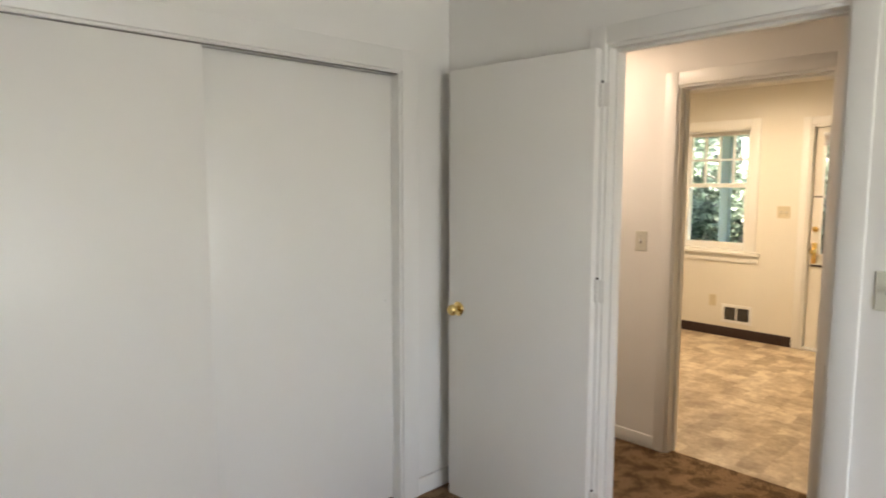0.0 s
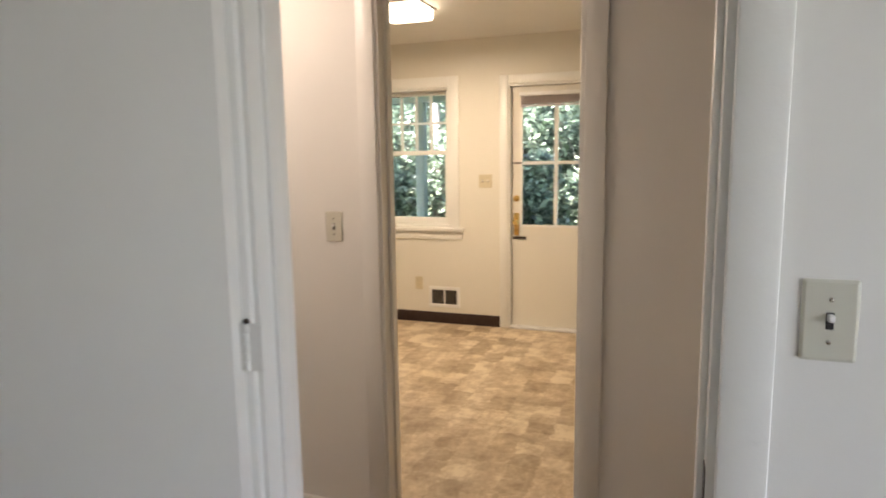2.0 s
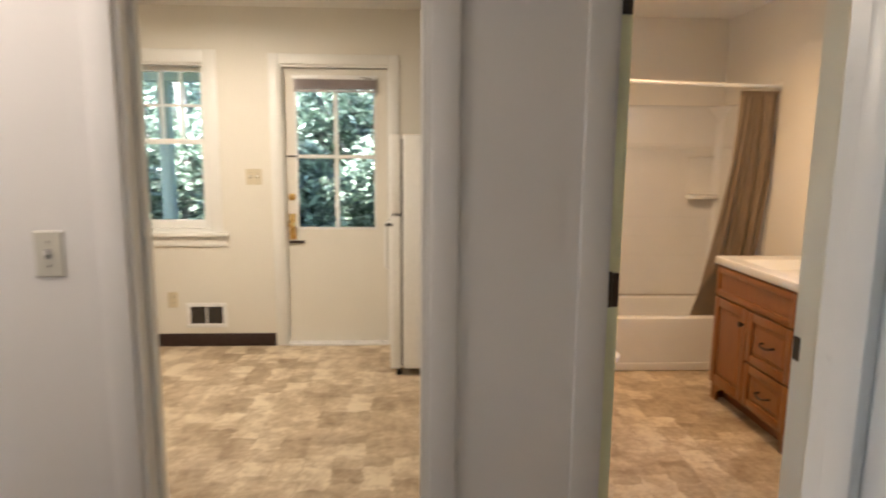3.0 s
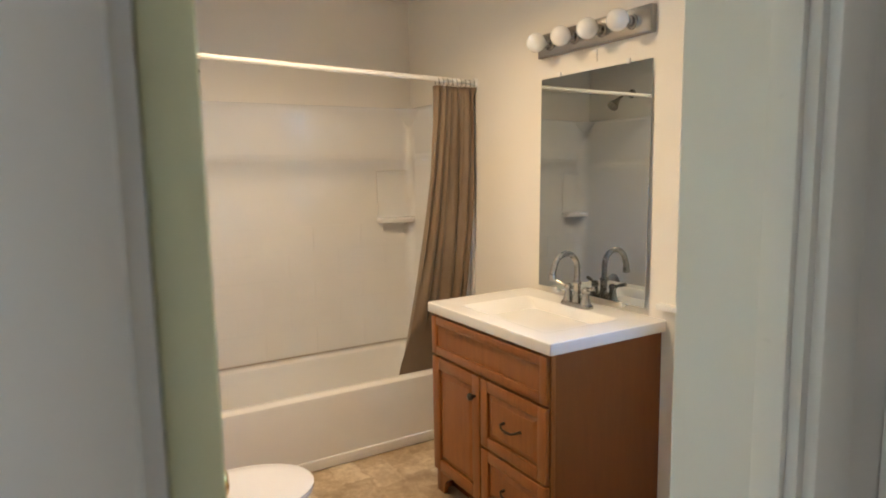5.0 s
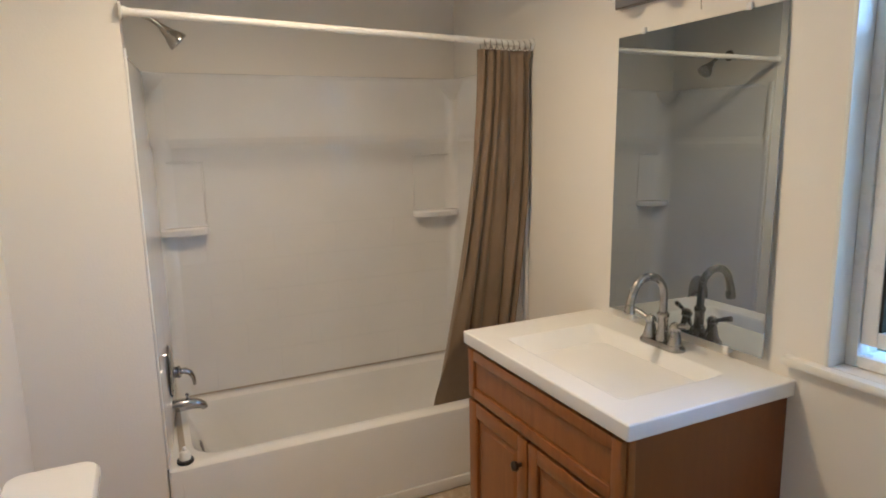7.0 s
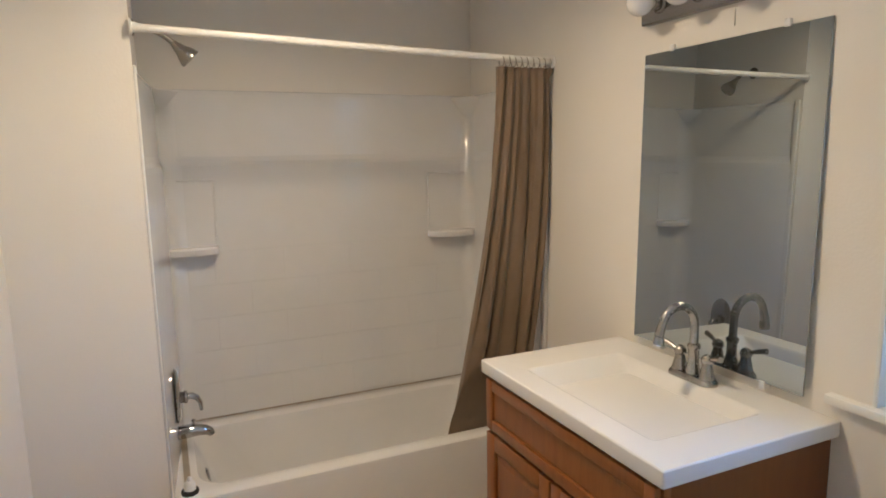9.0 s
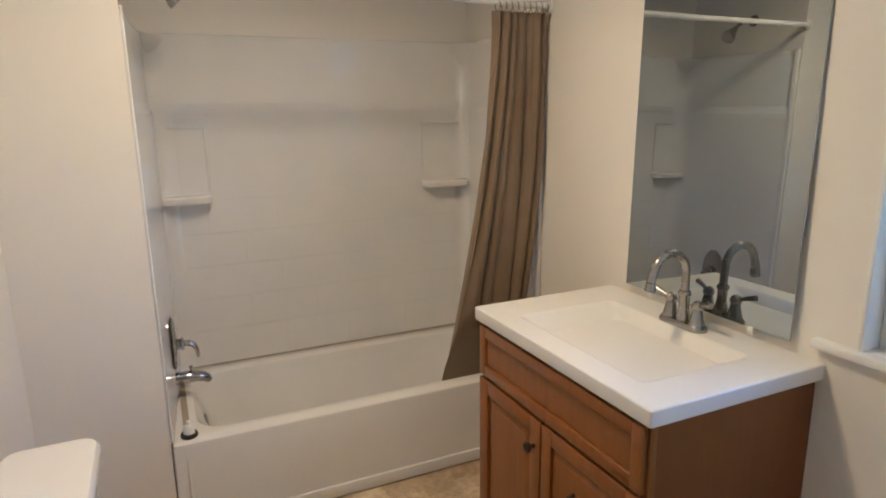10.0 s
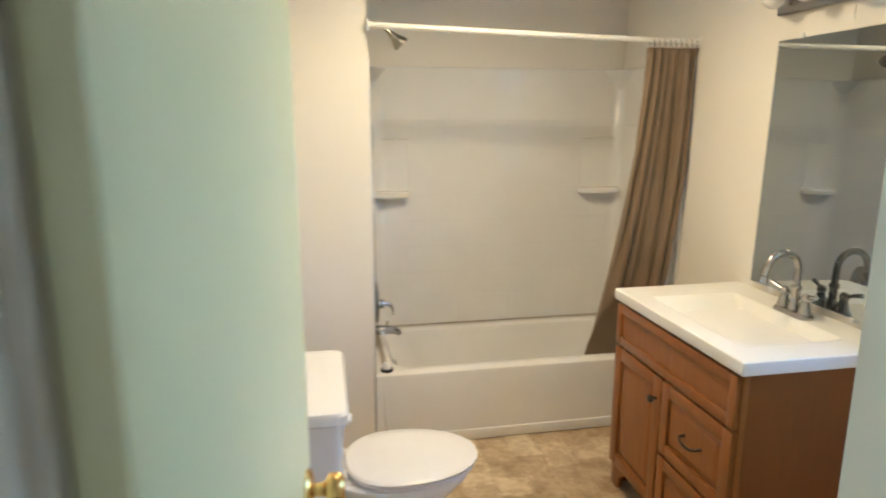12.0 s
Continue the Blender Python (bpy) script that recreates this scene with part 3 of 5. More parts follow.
def bath_door():
    # hinge at the origin, leaf along +x, opened square into the bathroom
    d = thing("bath_door", "flush bathroom door with pale green daylight in its colour, standing open at a right angle", "door", at=(3.125, 0.483, 0), rz=-5.0)
    part("leaf", box(-0.026, 0.658, -0.032, -0.002, 0.012, 2.025, bevel=0.003), M_BDOOR, d, smooth=40)
    knob_set(d, (0.598, -0.032, 0.955), (0, -1, 0))
    part("rosette_back", lathe([(0.033, 0.0), (0.030, 0.008), (0.016, 0.011)], (0.598, -0.002, 0.955), (0, 1, 0), 20), M_BRASS, d, smooth=50)
    part("latch_plate", box(0.658, 0.6588, -0.03, -0.006, 0.925, 0.985), M_BRASS, d)
    for z in (0.23, 1.10, 1.83):
        bm = box(-0.0275, -0.0255, -0.030, -0.003, z - 0.045, z + 0.045)
        hb = part("hinge", bm, M_BRONZE, d, "dark bronze hinge leaf on the door edge")
        part("barrel", lathe([(0.006, 0), (0.0066, 0.001), (0.0066, 0.089), (0.004, 0.094)], (-0.031, -0.006, z - 0.045), (0, 0, 1), 12), M_BRONZE, hb, smooth=50)


bath_door()


# ---- kitchen ----
def kitchen_window():
    w = thing("window_kitchen", "white double-hung kitchen window with small panes above", "window")
    tagged(w, kind="structure")
    x0, x1 = 6.147, 6.40
    bm = bmesh.new()
    # lining
    add_box(bm, x0 + 0.002, x1, KY0, KY0 + 0.02, KZ0, KZ1)
    add_box(bm, x0 + 0.002, x1, KY1 - 0.02, KY1, KZ0, KZ1)
    add_box(bm, x0 + 0.002, x1, KY0 + 0.02, KY1 - 0.02, KZ1 - 0.02, KZ1)
    add_box(bm, x0 + 0.002, x1 + 0.03, KY0 + 0.02, KY1 - 0.02, KZ0, KZ0 + 0.02)
    part("window_frame", bm, M_TRIM, w)
    mid = 1.51
    for name, xs, za, zb in (("lower_sash", x0 + 0.07, KZ0 + 0.02, mid + 0.015), ("upper_sash", x0 + 0.108, mid - 0.015, KZ1 - 0.02)):
        bm = bmesh.new()
        ya, yb = KY0 + 0.022, KY1 - 0.022
        for q in ((ya, ya + 0.045, za, zb), (yb - 0.045, yb, za, zb), (ya + 0.045, yb - 0.045, za, za + (0.06 if name[0] == "l" else 0.035)), (ya + 0.045, yb - 0.045, zb - 0.035, zb)):
            add_box(bm, xs, xs + 0.035, *q, bevel=0.003)
        s = part(name, bm, M_TRIM, w, smooth=40)
        if name == "upper_sash":
            for k in (1, 2, 3):
                yk = ya + 0.045 + (yb - ya - 0.09) * k / 4
                part("muntin", box(xs + 0.004, xs + 0.031, yk - 0.009, yk + 0.009, za + 0.035, zb - 0.035), M_TRIM, s)
            zk = (za + zb) / 2
            part("muntin", box(xs + 0.005, xs + 0.030, ya + 0.045, yb - 0.045, zk - 0.009, zk + 0.009), M_TRIM, s)
        p = part("pane", box(xs + 0.015, xs + 0.019, ya + 0.04, yb - 0.04, za + 0.03, zb - 0.03), M_GLASS, s)
        p.visible_shadow = False
    door_trim("trim_kitchen_window", True, x0, -1, KY0, KY1, KZ1, w=0.085, bottom=KZ0)
    structure("sill_kitchen_window", box(x0 - 0.045, x0 + 0.07, KY0 - 0.125, KY1 + 0.125, KZ0 - 0.03, KZ0 - 0.001, bevel=0.005), M_TRIM, "white painted window stool", smooth=40, category="window sill")
    structure("apron_kitchen_window", box(x0 - 0.016, x0, KY0 - 0.115, KY1 + 0.115, KZ0 - 0.105, KZ0 - 0.031, bevel=0.004), M_TRIM, "white painted apron board below the stool", smooth=40, category="trim")


kitchen_window()


def outer_door():
    x0 = 6.147
    door_trim("trim_outer_door", True, x0, -1, XY0, XY1, XZ1, w=0.066)
    bm = bmesh.new()
    for a in ((XY0 - 0.001, XY0 + 0.022, 0.001, XZ1 - 0.02), (XY1 - 0.022, XY1 + 0.001, 0.001, XZ1 - 0.02), (XY0 - 0.001, XY1 + 0.001, XZ1 - 0.022, XZ1 + 0.001)):
        add_box(bm, x0 - 0.001, 6.401, *a)
    structure("trim_outer_jamb", bm, M_TRIM, "white painted jamb of the outer door", category="trim")
    structure("threshold_outer_door", box(x0 - 0.02, 6.44, XY0 + 0.022, XY1 - 0.022, -0.003, 0.016, bevel=0.004), M_WHITEP, "pale worn threshold under the outer door", category="threshold")
    d = thing("kitchen_outer_door", "white half-glazed outer door, shut, with a raised blind", "door", at=(6.192, 0, 0))
    ya, yb, gx = XY0 + 0.025, XY1 - 0.025, 0.0
    g0, g1, gz0, gz1 = 1.255, 1.825, 0.885, 1.90
    bm = bmesh.new()
    for q in ((ya, g0, 0.018, 2.036), (g1, yb, 0.018, 2.036), (g0, g1, 0.018, gz0), (g0, g1, gz1, 2.036)):
        add_box(bm, 0, 0.042, *q)
    part("leaf", bm, M_KWALL, d)
    ym, zm = (g0 + g1) / 2, 1.41
    part("muntin", box(0.004, 0.038, ym - 0.015, ym + 0.015, gz0, gz1, bevel=0.003), M_TRIM, d)
    part("muntin", box(0.005, 0.037, g0, g1, zm - 0.013, zm + 0.013, bevel=0.003), M_TRIM, d)
    bm = bmesh.new()
    for q in ((g0 - 0.012, g0 + 0.008, gz0 - 0.012, gz1 + 0.012), (g1 - 0.008, g1 + 0.012, gz0 - 0.012, gz1 + 0.012), (g0, g1, gz0 - 0.012, gz0 + 0.008), (g0, g1, gz1 - 0.008, gz1 + 0.012)):
        add_box(bm, -0.006, 0.004, *q, bevel=0.002)
    part("glazing_bead", bm, M_TRIM, d, smooth=40)
    for a, b in ((g0, ym), (ym, g1)):
        for c, e in ((gz0, zm), (zm, gz1)):
            p = part("pane", box(0.018, 0.022, a, b, c, e), M_GLASS, d)
            p.visible_shadow = False
    # hardware
    part("escutcheon", box(-0.005, 0.0, 1.845, 1.892, 0.80, 0.99, bevel=0.002), M_BRASS, d, "tall brass handle plate", smooth=40)
    part("knob", lathe([(0.012, 0), (0.011, 0.025), (0.026, 0.034), (0.028, 0.044), (0.02, 0.058)], (-0.005, 1.868, 0.915), (-1, 0, 0), 20), M_BRASS, d, "brass knob", smooth=50)
    part("deadbolt", lathe([(0.027, 0), (0.026, 0.008), (0.012, 0.012), (0.012, 0.02)], (0.0, 1.868, 1.115), (-1, 0, 0), 20), M_BRASS, d, "brass deadbolt turn", smooth=50)
    part("bottom_latch", box(-0.016, 0.0, 1.785, 1.895, 0.772, 0.792, bevel=0.003), M_BRONZE, d, "dark metal slide latch", smooth=40)
    part("door_chain", box(-0.012, 0.0, 1.82, 1.898, 1.405, 1.417, bevel=0.002), M_BRONZE, d, "dark security chain track", smooth=40)
    b = thing("door_blind", "pale mini blind drawn up at the top of the outer door", "blind", at=(6.147, 0, 0))
    part("headrail", box(0.005, 0.040, g0 - 0.015, g1 + 0.015, 1.955, 1.985, bevel=0.003), M_WHITEP, b, smooth=40)
    for k in range(11):
        z = 1.882 + k * 0.0066
        part("slat", box(0.010, 0.036, g0 - 0.005, g1 + 0.005, z, z + 0.0022), M_SLAT, b)
    part("bottom_rail", box(0.010, 0.036, g0 - 0.008, g1 + 0.008, 1.868, 1.879, bevel=0.002), M_SLAT, b, smooth=40)
    part("wand", tube([(0.008, g0 + 0.07, 1.955), (0.006, g0 + 0.02, 1.962), (0.006, g0 + 0.1, 1.972)], 0.003, 8), M_BRONZE, b, "dark tilt wand hook", smooth=50)


outer_door()


def wall_vent():
    v = thing("wall_vent", "white wall register with dark louvres above the baseboard", "vent", at=(6.147, 2.51, 0.235))
    bm = bmesh.new()
    for q in ((-0.145, 0.145, 0.065, 0.093), (-0.145, 0.145, -0.093, -0.065), (-0.145, -0.118, -0.065, 0.065), (0.118, 0.145, -0.065, 0.065), (-0.006, 0.006, -0.065, 0.065)):
        add_box(bm, -0.012, 0.0, *q, bevel=0.003)
    part("frame", bm, M_WHITEP, v, smooth=40)
    part("backing", box(-0.002, -0.0005, -0.118, 0.118, -0.065, 0.065), M_DARK, v, "dark duct opening")
    for k in range(16):
        y = -0.108 + k * 0.0144
        part("slat", moved(box(-0.004, 0.004, -0.0012, 0.0012, -0.064, 0.064), pose(-0.006, y, 0, 0, 0, 35)), M_BARCHROME, v)


wall_vent()
switch_plate("kitchen_switch", "almond double light switch beside the kitchen window", (6.147, 2.128, 1.262), -90, w=0.112, h=0.112, toggles=2, mat=M_ALMOND)


def outlet(at, rz):
    s = thing("wall_outlet", "almond electrical outlet low on the kitchen wall", "outlet", at=at, rz=rz)
    bm = bmesh.new()
    add_loft(bm, [round_rect(0, 0, 0.035, 0.0575, 0.004, 0.0, 3), round_rect(0, 0, 0.035, 0.0575, 0.004, 0.003, 3), round_rect(0, 0, 0.031, 0.0535, 0.003, 0.006, 3)])
    part("plate", moved(bm, pose(0, 0, 0, 90, 0, 0)), M_ALMOND, s, smooth=30)
    for z in (-0.02, 0.02):
        r = part("receptacle", lathe([(0.016, 0), (0.016, 0.002)], (0, -0.0055, z), (0, -1, 0), 18), M_ALMOND, s)
        for x in (-0.006, 0.006):
            part("slot", box(x - 0.001, x + 0.001, -0.0082, -0.0074, z - 0.002, z + 0.006), M_DARK, r)


outlet((6.147, 2.75, 0.352), -90)


def refrigerator():
    f = thing("refrigerator", "white enamel refrigerator in the kitchen corner", "refrigerator", at=(5.462, 0.64, 0))
    part("body", box(0, 0.59, 0.0, 0.405, 0.045, 1.555, bevel=0.012, seg=3), M_FRIDGE, f, smooth=40)
    part("door", box(0.0, 0.59, 0.415, 0.485, 0.045, 1.05, bevel=0.014, seg=3), M_FRIDGE, f, smooth=40)
    part("freezer_door", box(0.0, 0.59, 0.415, 0.485, 1.06, 1.555, bevel=0.014, seg=3), M_FRIDGE, f, smooth=40)
    part("gasket", box(0.012, 0.578, 0.405, 0.415, 0.06, 1.53), M_DARK, f, "dark door gasket")
    part("handle", tube([(0.04, 0.485, 1.02), (0.04, 0.515, 1.0), (0.04, 0.515, 0.72), (0.04, 0.485, 0.70)], 0.010, 10), M_FRIDGE, f, "white door handle", smooth=50)
    part("catch", box(-0.004, 0.05, 0.47, 0.515, 0.985, 1.0, bevel=0.003), M_BLACK, f, "small black door catch", smooth=40)
    for x in (0.05, 0.54):
        for y in (0.06, 0.43):
            part("foot", lathe([(0.02, 0), (0.02, 0.01), (0.012, 0.014), (0.012, 0.047)], (x, y, -0.004), (0, 0, 1), 12), M_BLACK, f)


refrigerator()


def ceiling_light(name, label, at, w, mat):
    c = thing(name, label, "ceiling light", at=at)
    bm = bmesh.new()
    add_loft(bm, [round_rect(0, 0, w / 2 - 0.01, w / 2 - 0.01, 0.015, -0.075), round_rect(0, 0, w / 2, w / 2, 0.02, -0.06), round_rect(0, 0, w / 2, w / 2, 0.02, -0.015)])
    part("diffuser", bm, mat, c, "glowing ribbed diffuser", smooth=40)
    part("canopy", box(-w / 2 - 0.012, w / 2 + 0.012, -w / 2 - 0.012, w / 2 + 0.012, -0.014, 0.0, bevel=0.003), M_WHITEP, c, smooth=40)


ceiling_light("kitchen_ceiling_light", "lit square ceiling light in the kitchen", (4.92, 2.33, H), 0.30, M_KLAMP)
ceiling_light("hall_ceiling_light", "lit square ceiling light in the hallway", (2.55, 2.2, H), 0.22, M_BLAMP)
ceiling_light("bath_ceiling_light", "lit square ceiling light in the bathroom", (4.82, -0.3, H), 0.24, M_BLAMP)


# ---- bathroom ----
TX0, TX1, TY0, TY1, TZ = 5.523, 6.222, -1.356, 0.154, 0.365


def bathtub():
    t = thing("bathtub", "white alcove bathtub with a plain front apron", "bathtub", at=(0, 0, 0))
    cx, cy, hx, hy = (TX0 + TX1) / 2, (TY0 + TY1) / 2, (TX1 - TX0) / 2, (TY1 - TY0) / 2
    bm = bmesh.new()
    rings = [
        round_rect(cx, cy, hx, hy, 0.012, 0.001), round_rect(cx, cy, hx, hy, 0.012, TZ - 0.022), round_rect(cx, cy, hx - 0.003, hy - 0.003, 0.012, TZ - 0.007),
        round_rect(cx, cy, hx - 0.014, hy - 0.012, 0.012, TZ),
        round_rect(cx - 0.004, cy, hx - 0.072, hy - 0.078, 0.13, TZ), round_rect(cx - 0.004, cy, hx - 0.084, hy - 0.090, 0.12, TZ - 0.006), round_rect(cx - 0.004, cy, hx - 0.092, hy - 0.102, 0.12, TZ - 0.03),
        round_rect(cx, cy - 0.01, hx - 0.115, hy - 0.16, 0.13, 0.17), round_rect(cx, cy - 0.01, hx - 0.15, hy - 0.21, 0.14, 0.085), round_rect(cx, cy - 0.01, hx - 0.21, hy - 0.28, 0.12, 0.062),
    ]
    add_loft(bm, rings)
    part("basin", bm, M_ACRYL, t, smooth=35)
    # raised foot rail on the apron, curling up at the end
    bm = box(TX0 - 0.010, TX0 + 0.001, TY0 + 0.004, TY1 - 0.05, 0.0, 0.055, bevel=0.006, seg=3)
    part("foot_rail", bm, M_ACRYL, t, smooth=40)
    bm = tube([(TX0 - 0.001, TY1 - 0.045, 0.30), (TX0 - 0.004, TY1 - 0.047, 0.17), (TX0 - 0.006, TY1 - 0.052, 0.10), (TX0 - 0.006, TY1 - 0.066, 0.068), (TX0 - 0.006, TY1 - 0.095, 0.052), (TX0 - 0.005, TY1 - 0.16, 0.05)], [0.002, 0.006, 0.008, 0.009, 0.009, 0.006], 10)
    part("apron_rib", bm, M_ACRYL, t, "curved moulded rib on the apron", smooth=60)
    part("overflow_plate", lathe([(0.034, 0.0), (0.034, 0.004), (0.026, 0.010), (0.008, 0.012)], (5.88, 0.026, 0.262), (0, -1, 0.15), 22), M_CHROME, t, "round chrome overflow plate", smooth=50)
    part("drain", lathe([(0.032, 0.0), (0.030, 0.004), (0.012, 0.004)], (5.86, -0.25, 0.062), (0, 0, 1), 20), M_CHROME, t, smooth=50)


bathtub()


def tub_surround():
    s = thing("tub_surround", "glossy white moulded tub surround with corner shelves", "tub surround")
    z0, z1 = TZ + 0.001, 1.81
    ledge = 1.50
    # back panel in two tiers; the lower tier stands proud
    bm = bmesh.new()
    bk = 6.24
    prof = [(bk - 0.001, z1), (bk - 0.010, z1 - 0.004), (bk - 0.014, z1 - 0.02), (bk - 0.014, ledge + 0.03), (bk - 0.018, ledge + 0.008), (bk - 0.024, ledge - 0.008), (bk - 0.026, ledge - 0.03), (bk - 0.026, z0), (bk - 0.001, z0)]

    def sheet(prof, a, b, to):
        rows = [[bm.verts.new(to(d, z, y)) for d, z in prof] for y in (a, b)]
        n = len(prof)
        for k in range(n):
            bm.faces.new((rows[0][k], rows[0][(k + 1) % n], rows[1][(k + 1) % n], rows[1][k]))
        bm.faces.new(rows[0][::-1])
        bm.faces.new(rows[1])

    sheet(prof, -1.336, 0.134, lambda d, z, y: (d, y, z))
    bmesh.ops.recalc_face_normals(bm, faces=bm.faces)
    part("back_panel", bm, M_ACRYL, s)
    for name, face, sgn, r in (("end_panel", 0.134, -1, 0.075), ("end_panel", -1.36, 1, 0.055)):
        bm = bmesh.new()
        pr = [(face + sgn * (bk - d), z) for d, z in prof]

        def taper(x, on=sgn < 0):   # the plumbing end leans in towards the back
            return 0.040 - 0.058 * (x - 5.556) / 0.644 if on else 0.0

        sheet(pr, 5.556, 6.2, lambda d, z, x: (x, d + taper(x), z))
        bmesh.ops.recalc_face_normals(bm, faces=bm.faces)
        part(name, bm, M_ACRYL, s)
        # front flange and the coved inner corner
        wall_y = 0.1575 if sgn < 0 else face + 0.0005
        bm = box(5.535, 5.562, wall_y, wall_y + sgn * (0.010 if sgn < 0 else 0.018), z0, z1, bevel=0.004, seg=3)
        part("flange", bm, M_ACRYL, s, smooth=40)
        bm = bmesh.new()
        rows = []
        for z in (z0, ledge - 0.01, ledge + 0.02, z1 - 0.003):
            ext = 0.026 if z < ledge else 0.014
            c0, c1 = bk - ext, face + sgn * ext + taper(bk - ext - r)
            arc = [(c0 - r + r * math.cos(a), c1 + sgn * (r - r * math.sin(a)), z) for a in [radians(90 * k / 6) for k in range(7)]]
            rows.append([bm.verts.new(p) for p in arc + [(bk - 0.003, face + sgn * 0.003, z)]])
        for a, b in zip(rows, rows[1:]):
            for k in range(8):
                bm.faces.new((a[k], a[(k + 1) % 8], b[(k + 1) % 8], b[k]))
        bm.faces.new(rows[0])
        bm.faces.new(rows[-1][::-1])
        bmesh.ops.recalc_face_normals(bm, faces=bm.faces)
        part("corner_cove", bm, M_ACRYL, s, smooth=50)
        # moulded gusset under the top edge of the corner
        bm = bmesh.new()
        gx, gy = bk - 0.012, face + sgn * 0.012
        gv = [bm.verts.new(q) for q in ((gx, gy, z1 - 0.006), (gx - 0.115, gy, z1 - 0.010), (gx, gy + sgn * 0.115, z1 - 0.010), (gx - 0.05, gy + sgn * 0.05, z1 - 0.045), (gx - 0.01, gy + sgn * 0.01, z1 - 0.13))]
        for q in ((0, 1, 2), (1, 3, 2), (1, 4, 3), (2, 3, 4), (0, 4, 1), (0, 2, 4)):
            bm.faces.new([gv[k] for k in q])
        bmesh.ops.recalc_face_normals(bm, faces=bm.faces)
        part("corner_gusset", bm, M_ACRYL, s, smooth=60)
        # moulded niche frame and the rounded shelf below it
        ya, yb = (face + sgn * 0.05, face + sgn * (0.238 if sgn < 0 else 0.262))
        lo, hi = min(ya, yb), max(ya, yb)
        xs = bk - 0.026
        bm = bmesh.new()
        for q in ((lo, hi, 1.425, 1.435), (lo if sgn < 0 else hi - 0.010, lo + 0.010 if sgn < 0 else hi, 1.16, 1.425)):
            add_box(bm, xs - 0.006, xs + 0.002, *q, bevel=0.003)
        part("niche_rim", bm, M_ACRYL, s, smooth=45)
        bm = bmesh.new()
        outline = []
        m = 12
        cyc, half = (face + sgn * 0.02 + yb) / 2, abs(yb - face) / 2 - 0.008
        for k in range(m + 1):
            a = math.pi * k / m
            outline.append((xs - 0.085 * math.sin(a) ** 0.55, cyc + half * math.cos(a)))
        add_loft(bm, [[(x, y, 1.118) for x, y in outline], [(x, y, 1.124) for x, y in outline], [(x + 0.0, y, 1.142) for x, y in outline], [(min(x + 0.006, xs + 0.004), cyc + (y - cyc) * 0.97, 1.147) for x, y in outline]])
        bmesh.ops.recalc_face_normals(bm, faces=bm.faces)
        part("shelf", bm, M_ACRYL, s, smooth=40)
    bm = bmesh.new()
    add_box(bm, bk - 0.031, bk - 0.024, -1.33, 0.128, TZ + 0.0005, TZ + 0.005)
    add_box(bm, 5.56, bk - 0.032, 0.134 - 0.045, 0.134 - 0.022, TZ + 0.0005, TZ + 0.005)
    add_box(bm, 5.56, bk - 0.032, -1.36 + 0.024, -1.36 + 0.031, TZ + 0.0005, TZ + 0.005)
    part("caulk_line", bm, M_CAULK, s, "darkened caulk joint along the tub")
    # embossed tile field on the back panel
    rows_z = [0.385 + 0.1475 * k for k in range(5)]
    tw = 0.30
    for r, z in enumerate(rows_z):
        off = 0.0 if r % 2 == 0 else tw / 2
        y = -1.285 + off - tw
        while y < 0.05:
            a, b = max(y, -1.28), min(y + tw, 0.065)
            if b - a > 0.05:
                bm = box(bk - 0.0272, bk - 0.0258, a + 0.0025, b - 0.0025, z + 0.0025, z + 0.145, bevel=0.0011, seg=2)
                part("tile", bm, M_ACRYL, s)
            y += tw


tub_surround()


